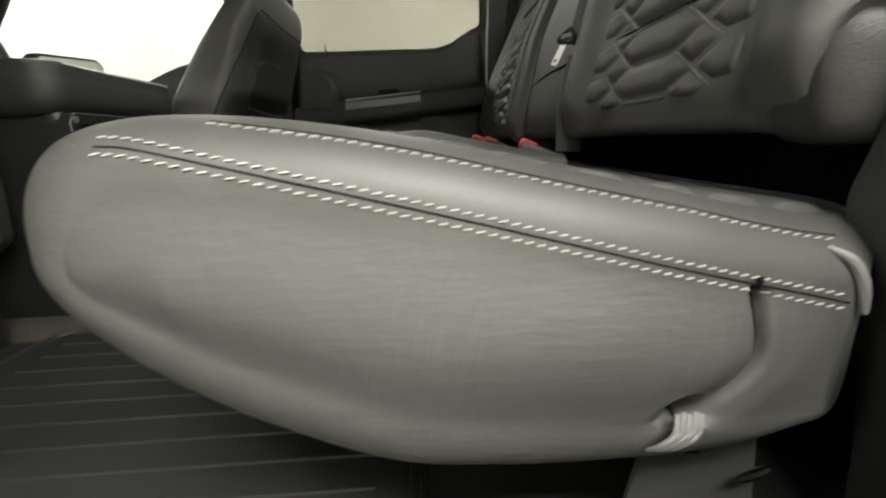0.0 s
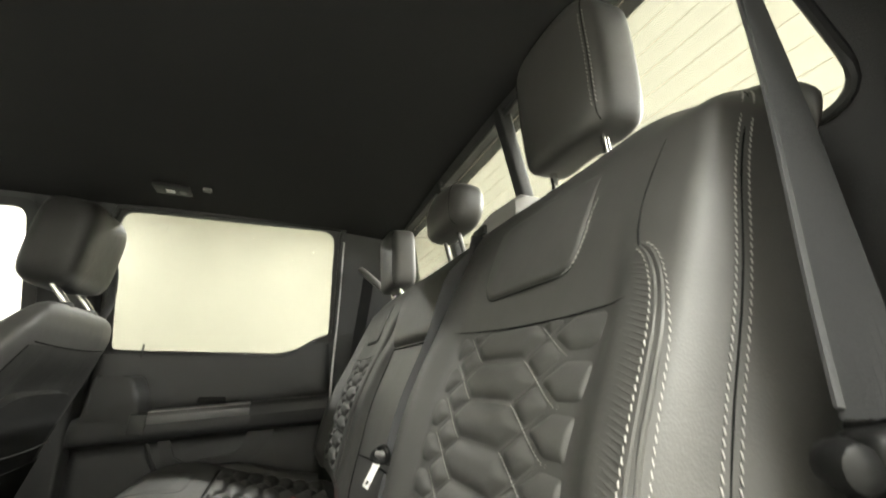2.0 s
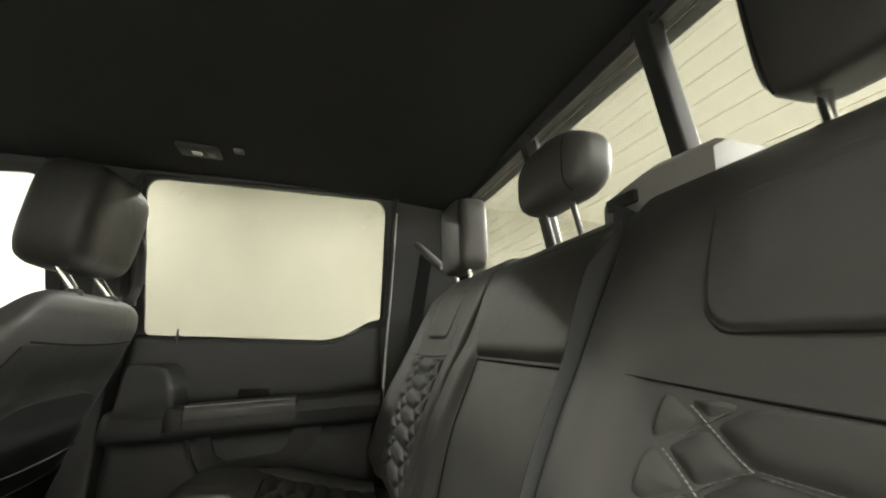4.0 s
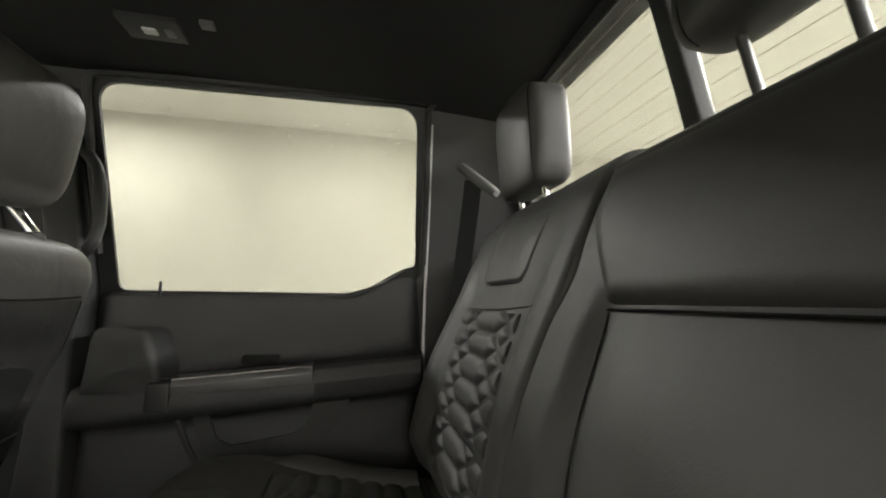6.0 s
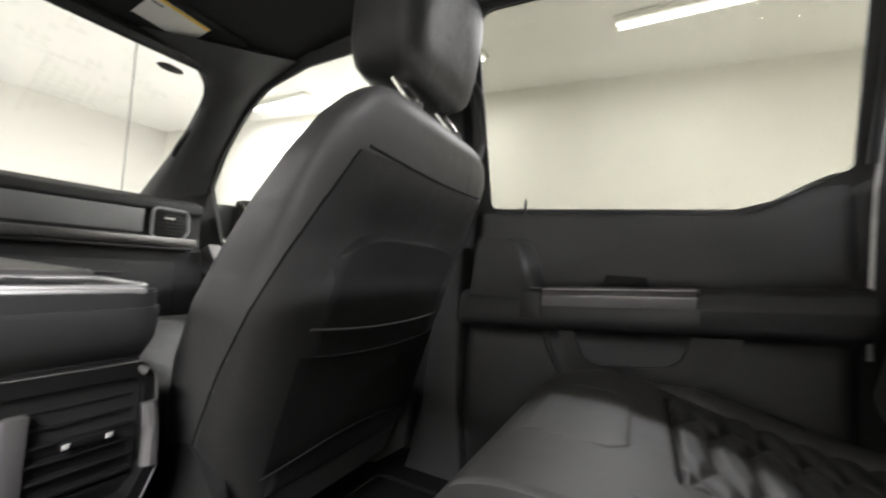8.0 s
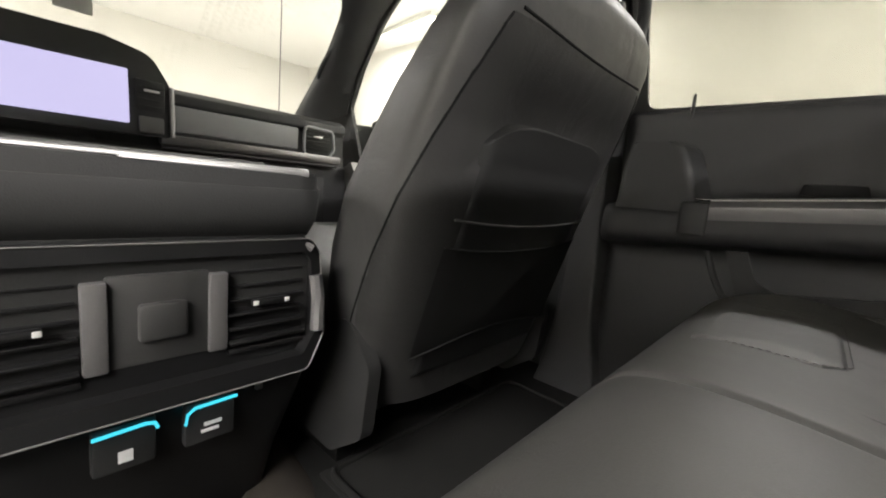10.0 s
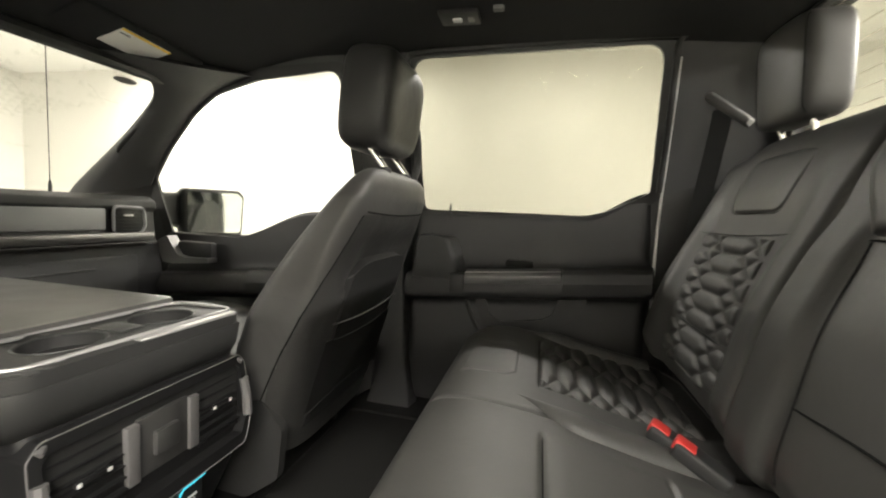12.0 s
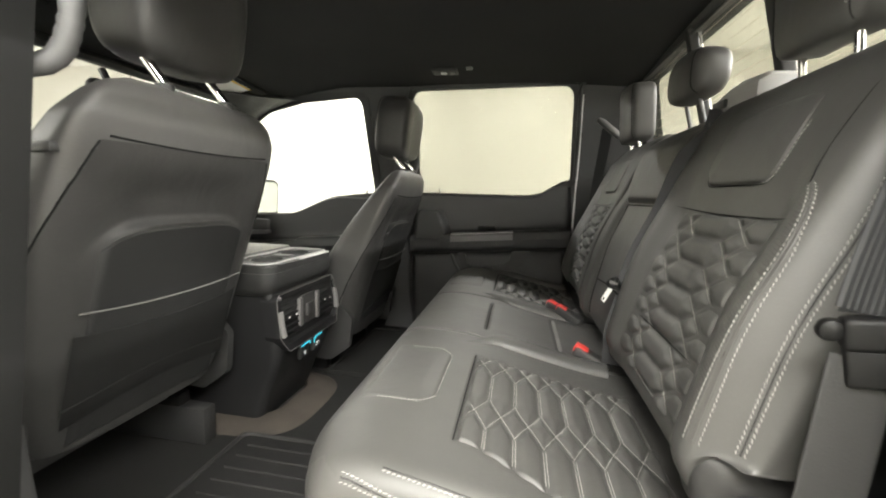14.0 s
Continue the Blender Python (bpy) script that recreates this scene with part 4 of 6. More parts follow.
    if s < 0:
        # outer side: two stitched lines with a welt between them, and one along the edge
        tree = skin(cu)
        seam = spline([(0.290, 0.356), (0.31, 0.354), (0.356, 0.343), (0.464, 0.315), (0.586, 0.282), (0.671, 0.261), (0.690, 0.256)], 110)
        for dz in (0.0040, -0.0040):
            bm = bmesh.new()
            sewn(bm, lay(tree, [(x, lo, z + dz) for x, z in seam], (0, 1, 0), 0.0003), length=0.0048, gap=0.0018, w=0.0011, h=0.0010, slant=0.0009)
            part("side_stitching", bm, THREAD, cu, "pale stitching thread", smooth=False)["kind"] = "stuff"
        bm = bmesh.new()
        tube(bm, [p for p, _ in lay(tree, [(x, lo, z) for x, z in seam], (0, 1, 0), -0.0004)], 0.0009, 6)
        part("welt", bm, GROOVE, cu, "dark seam welt")
        edge = spline([(0.340, 0.372), (0.357, 0.367), (0.466, 0.342), (0.593, 0.309), (0.690, 0.285)], 90)
        bm = bmesh.new()
        sewn(bm, lay(tree, [(x, -0.745, z) for x, z in edge], (0, 0.6, -0.8), 0.0003), length=0.0048, gap=0.0018, w=0.0011, h=0.0010, slant=0.0009)
        part("edge_stitching", bm, THREAD, cu, "pale stitching thread", smooth=False)["kind"] = "stuff"
        bm = bmesh.new()
        tube(bm, [p for p, _ in lay(tree, [(x, -0.7415, z + 0.002) for x, z in edge], (0, 0.6, -0.8), -0.0005)], 0.0010, 6)
        part("edge_welt", bm, GROOVE, cu, "dark seam welt")
        # open slit at the rear of the side, with a frayed fastening in its end
        bm = bmesh.new()
        tube(bm, [p for p, _ in lay(tree, [(x, lo, z) for z, x in slit], (0, 1, 0), 0.0)], [0.0014 + 0.0022 * math.sin(3.14 * min(1.0, i / 39 + 0.15)) for i in range(40)], 6)
        part("slit", bm, GROOVE, cu, "dark open slit in the cover")
        for k in range(5):
            bm = bmesh.new()
            x0, z0 = 0.603 - 0.0035 * k, 0.186 + 0.0015 * (k % 2)
            tube(bm, spline([(x0 + 0.006, lo - 0.002, z0 + 0.004), (x0, lo - 0.010, z0 - 0.003), (x0 - 0.008, lo - 0.008, z0 - 0.012 - 0.003 * (k % 2)), (x0 - 0.011, lo - 0.003, z0 - 0.018)], 10).tolist(), [0.0022 - 0.00008 * i for i in range(10)], 6)
            part("fastening", bm, GREY_PLASTIC, cu, "frayed pale fastening")
        bm = bmesh.new()
        tube(bm, spline([(0.680, lo + 0.010, 0.287), (0.688, lo + 0.002, 0.281), (0.694, lo - 0.001, 0.268), (0.699, lo - 0.001, 0.250)], 16).tolist(), [0.0015 + 0.002 * math.sin(math.pi * (i + 1) / 17) for i in range(16)], 8)
        part("lining_edge", bm, GREY_PLASTIC, cu, "pale lining at the end of the cover")
    # backrest
    blo, bhi = (-0.745, -0.211) if s < 0 else (0.203, 0.745)
    r = (0.055, 0.018)
    bm = body(BACK_OUTER, blo, bhi, *(r if s < 0 else r[::-1]), back_swell(c, s), lift=0.06)
    for v in bm.verts:
        # the side of the cover ends above the hinge
        low = 0.345 + 0.083 * smooth01((abs(v.co.y) - 0.688) / 0.030)
        if v.co.z < low + 0.012:
            v.co.z = low + 0.012 * math.exp((v.co.z - low - 0.012) / 0.012)
        # and turns in towards the rear
        turn_in = smooth01((v.co.x - back_x(min(max(v.co.z, 0.375), 0.86)) - 0.062) / 0.075)
        v.co.y -= s * 0.055 * turn_in * smooth01((abs(v.co.y) - 0.66) / 0.07)
    bk = part("backrest", bm, LEATHER, seat, angle=60)
    z0, z1 = 0.385, 0.690

    def rim_y(v, side):
        """Inner (0) or outer (1) edge of the quilting at a height."""
        z = z0 + (z1 - z0) * v
        return (np.interp(z, [0.58, 0.69], [0.613, 0.634]) if side else np.interp(z, [0.39, 0.48, 0.69], [0.278, 0.298, 0.326])) * s

    def bplace(u, v):
        z = z0 + (z1 - z0) * v
        y = rim_y(v, 0) * (1 - u) + rim_y(v, 1) * u
        return Vector((back_x(z), float(y), z))

    W, A0, ZONES = 0.0425, 0.650, sorted((min(q), max(q)) for q in ((0.580 * s, 0.505 * s), (0.408 * s, 0.333 * s)))

    def back_edge(U, V):
        Z = z0 + (z1 - z0) * V
        Y = np.interp(Z, [0.39, 0.48, 0.69], [0.278, 0.298, 0.326]) * s * (1 - U) + np.interp(Z, [0.58, 0.69], [0.613, 0.634]) * s * U
        return np.minimum(weave_edge(Z, Y, W, A0, ZONES), np.abs(Z - 0.483) * 0.8)

    quilt("quilted_panel", bplace, lambda u, v: back_n(z0 + (z1 - z0) * v), back_edge, 0.0180, 120, 170, 0.0082 if s < 0 else 0.0085, bk, deep=0.0 if s < 0 else 0.8)
    # seams of the slant that lies shaded in its grooves are painted dim
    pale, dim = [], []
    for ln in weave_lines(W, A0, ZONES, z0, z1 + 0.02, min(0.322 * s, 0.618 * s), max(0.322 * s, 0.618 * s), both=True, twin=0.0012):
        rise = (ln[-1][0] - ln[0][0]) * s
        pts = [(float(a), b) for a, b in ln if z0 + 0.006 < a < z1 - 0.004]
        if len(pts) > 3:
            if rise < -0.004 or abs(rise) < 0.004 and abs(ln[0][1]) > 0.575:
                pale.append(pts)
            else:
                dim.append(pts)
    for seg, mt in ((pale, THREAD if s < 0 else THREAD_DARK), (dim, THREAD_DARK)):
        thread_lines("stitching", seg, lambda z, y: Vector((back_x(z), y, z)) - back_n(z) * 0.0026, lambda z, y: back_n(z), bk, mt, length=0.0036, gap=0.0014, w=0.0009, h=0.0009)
    bm = bmesh.new()
    tube(bm, [bplace(u, 0.3213) + back_n(0.483) * (-0.0022) for u in np.linspace(0.02, 0.98, 24)], 0.0013, 6)
    part("cross_groove", bm, GROOVE, bk, "dark sewn groove")
    # shoulder patch, softly padded, with a grooved edge
    def half_w(z):
        return 0.104 + 0.13 * (z - 0.735)

    def bp(z, y, h):
        return Vector((back_x(z), y, z)) + back_n(z) * h

    def shoulder(u, v):
        z, k = 0.722 + 0.146 * v, 2 * u - 1
        y = c + k * (half_w(z) + 0.012)
        dx, dz, rad = half_w(z) - abs(y - c), z - 0.735, 0.030
        d = rad - math.hypot(rad - dx, rad - dz) if dx < rad and dz < rad else min(dx, dz)
        return bp(z, y, -0.0065 + 0.0078 * smooth01((d + 0.002) / 0.009) + 0.0030 * smooth01(d / 0.05) - 0.008 * smooth01((v - 0.85) / 0.15))

    bm = bmesh.new()
    sheet(bm, shoulder, 90, 60)
    part("shoulder_patch", bm, LEATHER, bk, angle=80)
    rim = [(0.862, c - half_w(0.862)), (0.80, c - half_w(0.80)), (0.765, c - half_w(0.765))]
    rim += [(0.765 - 0.030 * math.sin(a), c - half_w(0.75) + 0.030 - 0.030 * math.cos(a)) for a in np.linspace(0.2, math.pi / 2, 8)]
    rim += [(z, 2 * c - y) for z, y in rim[::-1]]
    bm = bmesh.new()
    tube(bm, [bp(z, y, -0.0024) for z, y in rim], 0.0011, 6)
    part("patch_groove", bm, GROOVE, bk, "dark sewn groove")
    outer = [(z, y) for z, y in rim if (y - c) * s > 0.02]
    thread_lines("patch_stitching", [outer], lambda z, y: bp(z, y + 0.004 * s, -0.0008), lambda z, y: back_n(z), bk, None if s < 0 else THREAD_DARK, length=0.0040, gap=0.0019, w=0.0013)
    # welt across the top of the quilting
    bm = bmesh.new()
    tube(bm, [p for p, _ in smoothed(lay(skin(bk), [(0.6, (0.284 + 0.368 * t) * s, 0.692 + 0.006 * (2 * t - 1) ** 2 - 0.008 * t) for t in np.linspace(0, 1, 40)], (1, 0, 0), 0.0))], [0.0012 - 0.0009 * abs(i / 19.5 - 1) ** 4 for i in range(40)], 6)
    part("cross_seam", bm, GROOVE, bk, "dark sewn groove")
    if s < 0:
        # stitched piping along the wing and the doubled seam on the side
        tree = skin(bk)

        def pipe_y(z):
            u = max(0.0, min(1.0, (z - 0.645) / 0.090))
            return -0.692 - 0.008 * smooth01((0.72 - z) / 0.28) + 0.046 * (1 - math.sqrt(1 - min(u, 0.985) ** 2))

        zs = np.linspace(0.432, 0.733, 90)
        for dy, rad, mt in ((0.0, 0.0010, GROOVE), (-0.0030, 0.0022, LEATHER), (0.0030, 0.0020, LEATHER), (-0.0056, 0.0008, GROOVE), (0.0054, 0.0008, GROOVE)):
            bm = bmesh.new()
            tube(bm, [p for p, _ in lay(tree, [(0.7, pipe_y(z) + dy, z) for z in zs], (1, 0, 0), -0.001)], rad, 8)
            part("piping", bm, mt, bk)
        for dy in (-0.0074, 0.0066):
            bm = bmesh.new()
            sewn(bm, lay(tree, [(0.7, pipe_y(z) + dy, z) for z in zs], (1, 0, 0), 0.0004), length=0.0044, gap=0.0017, w=0.0010, h=0.0009, slant=0.0007)
            part("piping_stitching", bm, THREAD, bk, "pale stitching thread", smooth=False)["kind"] = "stuff"
        zs = np.linspace(0.438, 0.872, 90)
        way = (0.62, 0.78, 0)
        for dx in (-0.0072, 0.0072):
            bm = bmesh.new()
            sewn(bm, smoothed(lay(tree, [(back_x(z) + 0.012 + dx * 0.8, -0.728, z) for z in zs], way, 0.0009)), length=0.0044, gap=0.0017, w=0.0010, h=0.0009, slant=0.0007)
            part("side_stitching", bm, THREAD, bk, "pale stitching thread", smooth=False)["kind"] = "stuff"
        bm = bmesh.new()
        tube(bm, [p for p, _ in smoothed(lay(tree, [(back_x(z) + 0.012, -0.728, z) for z in zs], way, -0.0004))], 0.0009, 6)
        part("welt", bm, GROOVE, bk, "dark seam welt")
        # crease from the end of the piping to the shoulder
        bm = bmesh.new()
        tube(bm, [p for p, _ in smoothed(lay(tree, [(0.6, y, z) for y, z in spline([(-0.656, 0.732), (-0.648, 0.762), (-0.652, 0.81), (-0.664, 0.862), (-0.672, 0.90)], 40)], (1, 0, 0), 0.0002))], [0.0012 - 0.00002 * i for i in range(40)], 6)
        part("shoulder_seam", bm, GROOVE, bk, "dark sewn groove")
        # gathers beside the piping
        bm = bmesh.new()
        for z in np.arange(0.46, 0.715, 0.0046):
            y = pipe_y(z) + 0.008
            laid = lay(tree, [(0.7, y + 0.030 * t, z + 0.010 * t) for t in np.linspace(0, 1, 5)], (1, 0, 0), -0.0010)
            if len(laid) > 2:
                n = len(laid)
                tube(bm, [p for p, _ in laid], [0.0017 - 0.0007 * i / (n - 1) for i in range(n)], 6)
        part("gathered_strip", bm, LEATHER, bk)["kind"] = "stuff"
        bm = bmesh.new()
        pillow(bm, Vector((0.752, -0.690, 0.388)), (0.104, 0.078, 0.088), 4.2, 30, None, lambda q: Vector((q.x + 0.16 * max(0.0, -q.z) + 0.9 * max(0.0, -q.y - 0.018), q.y, q.z + 0.10 * q.x - 0.25 * max(0.0, -q.y - 0.02))))
        # darker vinyl than the leather round it, painting in shade under the overhang
        part("lower_bolster", bm, SEAT_BACK, bk, angle=70)
    return cu, bk


outer_seat(-1, "black leather rear seat with pale stitched honeycomb quilting and piped wing")
outer_seat(1, "black leather rear seat with dark puffed honeycomb quilting")

# middle place
mid = thing("bench_seat", "plain black leather middle rear seat with sewn grooves", "car seat", (0.60, 0, FLOOR), "rear bench places")


def mid_swell(y, x, z):
    if z < 0.28:
        return 0.0
    edge = smooth01((0.140 - abs(y)) / 0.012)
    return -0.0055 * edge * (math.exp(-((x - 0.421) / 0.0045) ** 2) + math.exp(-((x - 0.609) / 0.0045) ** 2)) + 0.002 * edge * smooth01((x - 0.425) / 0.03)


mid_c = part("cushion", body(CUSHION_LOOP, -0.2025, 0.2025, 0.010, 0.010, mid_swell), LEATHER, mid, angle=60)
for gx in (0.421, 0.609):
    bm = bmesh.new()
    tube(bm, [Vector((gx, y, top_z(gx) - 0.0046)) for y in np.linspace(-0.133, 0.133, 16)], 0.0012, 6)
    part("cross_groove", bm, GROOVE, mid_c, "dark sewn groove")


def mid_back_swell(y, x, z):
    """Side rolls of the middle backrest."""
    if x > back_x(min(max(z, 0.375), 0.9)) + 0.03:
        return 0.0
    roll = 0.016 * smooth01((y - 0.105) / 0.03) + 0.006 * smooth01((-0.182 - y) / 0.012)
    return roll * smooth01((0.76 - z) / 0.10)


mid_b = part("backrest", body(BACK_LOOP, -0.207, 0.2025, 0.012, 0.012, mid_back_swell), LEATHER, mid, angle=60)
bm = bmesh.new()
tube(bm, [Vector((back_x(0.695), y, 0.695)) + back_n(0.695) * 0.002 for y in np.linspace(-0.190, 0.112, 20)], 0.0016, 6)
part("cross_seam", bm, GROOVE, mid_b, "dark sewn groove")
bm = bmesh.new()
tube(bm, [Vector((back_x(0.478), y, 0.470 + 0.012 * smooth01((0.14 - y) / 0.2))) + back_n(0.478) * 0.0006 for y in np.linspace(-0.180, 0.090, 20)], 0.0016, 6)
part("cross_seam", bm, GROOVE, mid_b, "dark sewn groove")
for y0, y1 in ((-0.187, -0.184), (0.110, 0.084)):
    bm = bmesh.new()
    tube(bm, [Vector((back_x(z), y0 + (y1 - y0) * (0.69 - z) / 0.3, z)) + back_n(z) * 0.0015 for z in np.linspace(0.37, 0.692, 24)], 0.0011, 6)
    part("long_seam", bm, GROOVE, mid_b, "dark sewn groove")
# padded head part above the cross seam, with a curved end
bm = bmesh.new()


def head_pad(u, v):
    z = 0.699 + 0.178 * v
    y = -0.204 + (0.204 + curve_at([(0.0, 0.114), (0.35, 0.158), (0.6, 0.180), (1.0, 0.190)], v)) * u
    rim = min(1, min(u * 1.6, 1 - u) * 11, v * 8, (1 - v) * 4)
    return Vector((back_x(z), y, z)) + back_n(z) * (-0.004 + 0.017 * math.sqrt(max(0.0, rim * (2 - rim))))


sheet(bm, head_pad, 60, 44)
part("head_pad", bm, LEATHER, mid_b, angle=70)


def headrest(name, label, c, size, posts, at, group, lean=-14, mat=LEATHER, power=3.2, stitched=0.0, seam=0.70, post=0.0062, steel=CHROME):
    """A padded head restraint on two steel posts."""
    h = thing(name, label, "headrest", at, group)
    base = Vector(at)
    rot = Matrix.Rotation(radians(-lean), 4, "Y")
    bm = bmesh.new()
    pillow(bm, Vector(c), size, power, 30, rot, lambda q: Vector((q.x + 0.012 * (q.y / (size[1] / 2)) ** 2, q.y * (1 - 0.10 * smooth01(-q.z / size[2] + 0.1)), q.z)))
    pad = part("pad", bm, mat, h, angle=70)
    for py in (-posts / 2, posts / 2):
        bm = bmesh.new()
        top = Vector(c) + rot @ Vector((0, py, -size[2] * 0.38))
        tube(bm, [(base.x, base.y + py, base.z - 0.03), (base.x, base.y + py, base.z + 0.006), top], post, 10)
        part("post", bm, steel, h, "polished steel post" if steel == CHROME else "slim black post")
        bm = bmesh.new()
        tube(bm, [(base.x, base.y + py, base.z - 0.012), (base.x, base.y + py, base.z + 0.004), (base.x, base.y + py, base.z + 0.007)], [0.016, 0.015, 0.009], 14)
        part("guide", bm, PLASTIC, h, "black plastic guide")
    for f in (-seam, seam):
        bm = bmesh.new()
        lim = (1 - abs(f) ** power) ** (1 / power) * 0.97
        pts = []
        for t in np.linspace(-lim, lim, 28):
            x = -(max(0.0, 1 - abs(f) ** power - abs(t) ** power)) ** (1 / power) * size[0] / 2
            y, z = f * size[1] / 2, t * size[2] / 2
            pts.append(Vector(c) + rot @ Vector((x + 0.012 * f * f - 0.0004, y * (1 - 0.10 * smooth01(-z / size[2] + 0.1)), z)))
        tube(bm, pts, 0.0008, 6)
        part("seam", bm, GROOVE, pad)
        if stitched and f * stitched > 0:
            for off in (-0.0045, 0.0045):
                bm = bmesh.new()
                stitches(bm, [p + Vector((-0.0006, off, 0)) for p in pts[3:-3]], (-1, 0.25 * f, 0), length=0.0048, gap=0.0018, w=0.0011, h=0.0010, slant=0.0009)
                part("stitching", bm, THREAD, pad, "pale stitching thread", smooth=False)["kind"] = "stuff"
    return h


headrest("headrest", "black leather outboard headrest on two steel posts", (0.912, -0.462, 1.044), (0.082, 0.196, 0.210), 0.115, (0.922, -0.464, 0.903), "rear headrests", lean=4, power=7.0, stitched=-1.0, seam=0.86)
headrest("headrest", "black leather outboard headrest on two steel posts", (0.896, 0.520, 1.028), (0.086, 0.210, 0.206), 0.115, (0.912, 0.515, 0.893), "rear headrests", lean=4, power=7.0, seam=0.86)
headrest("headrest", "small rounded black leather centre headrest, raised on slim posts", (0.905, -0.003, 1.018), (0.092, 0.222, 0.118), 0.086, (0.926, -0.003, 0.893), "rear headrests", lean=0, power=3.3, post=0.0052, steel=MID_PLASTIC)


# ---- front seats ----
def ring_xy(cx, cy, dx, dy, z, n=48, p=4.0, tilt=0.0):
    out = []
    for k in range(n):
        a = math.tau * k / n
        c, s = math.cos(a), math.sin(a)
        x, y = math.copysign(abs(c) ** (2 / p), c), math.copysign(abs(s) ** (2 / p), s)
        out.append(Vector((cx + dx * x, cy + dy * y, z + tilt * x)))
    return out


SLICES = [(0.155, -0.083, -0.25, 0.205), (0.19, -0.076, -0.252, 0.225), (0.30, -0.047, -0.243, 0.252), (0.40, -0.018, -0.222, 0.261), (0.48, 0.006, -0.19, 0.264), (0.56, 0.030, -0.135, 0.262), (0.62, 0.050, -0.09, 0.258), (0.68, 0.070, -0.042, 0.249), (0.73, 0.084, -0.002, 0.234), (0.762, 0.088, 0.020, 0.208), (0.782, 0.082, 0.034, 0.182), (0.792, 0.070, 0.044, 0.15)]
PAS_Y = 0.458


def rear_face(z):
    return float(np.interp(z, [q[0] for q in SLICES], [q[1] for q in SLICES]))


def seam_f(z):
    """How far back the side seam of a front seat runs, -1 front to 1 rear."""
    return float(np.interp(z, [0.25, 0.435, 0.535, 0.585, 0.635, 0.69], [0.08, 0.46, 0.66, 0.75, 0.82, 0.87]))


def front_seat():
    st = thing("bucket_seat", "black leather front seat with hard back panel and map pocket", "car seat", (-0.25, PAS_Y, FLOOR), "front bucket seats")
    zz = np.linspace(SLICES[0][0], SLICES[-1][0], 90)
    S = np.array(SLICES)
    bm = bmesh.new()
    loops = []
    for z in zz:
        xr, xf, hw = (float(np.interp(z, S[:, 0], S[:, k])) for k in (1, 2, 3))
        ring_p = ring_xy((xr + xf) / 2, PAS_Y, (xr - xf) / 2, hw, z, n=96, p=4.2)
        # hollow for the fingers above the back panel
        for p in ring_p:
            low = 0.556 - 0.05 * min(1.0, abs(p.y - PAS_Y) / 0.188) ** 5
            hollow = 0.020 * smooth01((z - low) / 0.012) * smooth01((0.672 - z) / 0.075)
            p.x -= hollow * smooth01((p.x - (xr + xf) / 2) / (0.4 * (xr - xf))) * smooth01((0.215 - abs(p.y - PAS_Y)) / 0.12)
        loops.append(ring_p)
    c = sum(loops[-1], Vector()) / len(loops[-1])
    loops.append([p.lerp(c, 0.5) + Vector((0, 0, 0.004)) for p in loops[-1]])
    loft(bm, loops)
    shell = part("backrest", bm, [SEAT_BACK, SEAT_SIDE], st, angle=60)
    for q in shell.data.polygons:
        x, z = q.center.x - 0.25, q.center.z + FLOOR
        xr, xf = (float(np.interp(z, S[:, 0], S[:, k])) for k in (1, 2))
        if z > 0.690 or (abs(q.center.y) > 0.17 and x < (xr + xf) / 2 + (xr - xf) / 2 * seam_f(z)):
            q.material_index = 1

    def on_back(y, z, h):
        return Vector((rear_face(z) + h - 0.012 * abs((y - PAS_Y) / 0.25) ** 4, y, z))

    # seams
    bm = bmesh.new()
    tube(bm, [on_back(PAS_Y + t * 0.190, 0.692 + 0.006 * t * t, -0.0004) for t in np.linspace(-1, 1, 30)], 0.0020, 6)
    part("cap_seam", bm, GROOVE, st, "dark sewn groove")
    for q in (-1, 1):
        bm = bmesh.new()
        pts = []
        for z in np.linspace(0.25, 0.690, 40):
            xr, xf, hw = (float(np.interp(z, S[:, 0], S[:, k])) for k in (1, 2, 3))
            f = seam_f(z)
            x = (xr + xf) / 2 + (xr - xf) / 2 * f
            y = PAS_Y + q * hw * (1 - abs(f) ** 4.2) ** (1 / 4.2) * 0.998
            pts.append((x, y, z))
        tube(bm, pts, 0.0018, 6)
        part("side_seam", bm, GROOVE, st, "dark sewn groove")
    # back panel under a dark finger recess
    bm = bmesh.new()

    def panel(u, v):
        y = PAS_Y + (2 * u - 1) * 0.188
        corner = 0.050 * abs(2 * u - 1) ** 5
        z = 0.185 + (0.408 - corner) * v
        rim = min(1, min(u, 1 - u) * 14, v * 14, (1 - v) * 45)
        return on_back(y, z, -0.020 + 0.0225 * smooth01(rim) + 0.0025 * smooth01((v - 0.7) / 0.3))

    sheet(bm, panel, 70, 140)
    part("back_panel", bm, BACK_PANEL, st, "black back panel under a finger recess", angle=60)
    # slim paler bar paints the light caught on the lip of the panel
    bm = bmesh.new()
    tube(bm, [panel(u, 0.982) + Vector((0.0012, 0, 0)) for u in np.linspace(0.16, 0.84, 50)], 0.0008, 6)
    part("panel_edge", bm, SEAT_BACK, st, "panel edge drawn lighter, as if lit")
    # map pocket
    bm = bmesh.new()

    def pocket(u, v):
        y = PAS_Y + (2 * u - 1) * 0.192
        top = 0.405
        low = 0.246 + 0.020 * math.sin(math.pi * u)
        z = low + (top - low + 0.012 * (2 * u - 1) ** 2) * v
        return on_back(y, z, 0.0035 + 0.003 * smooth01(min(u, 1 - u) * 10) * (0.5 + 0.5 * v) * smooth01(v * 8))

    sheet(bm, pocket, 40, 30)
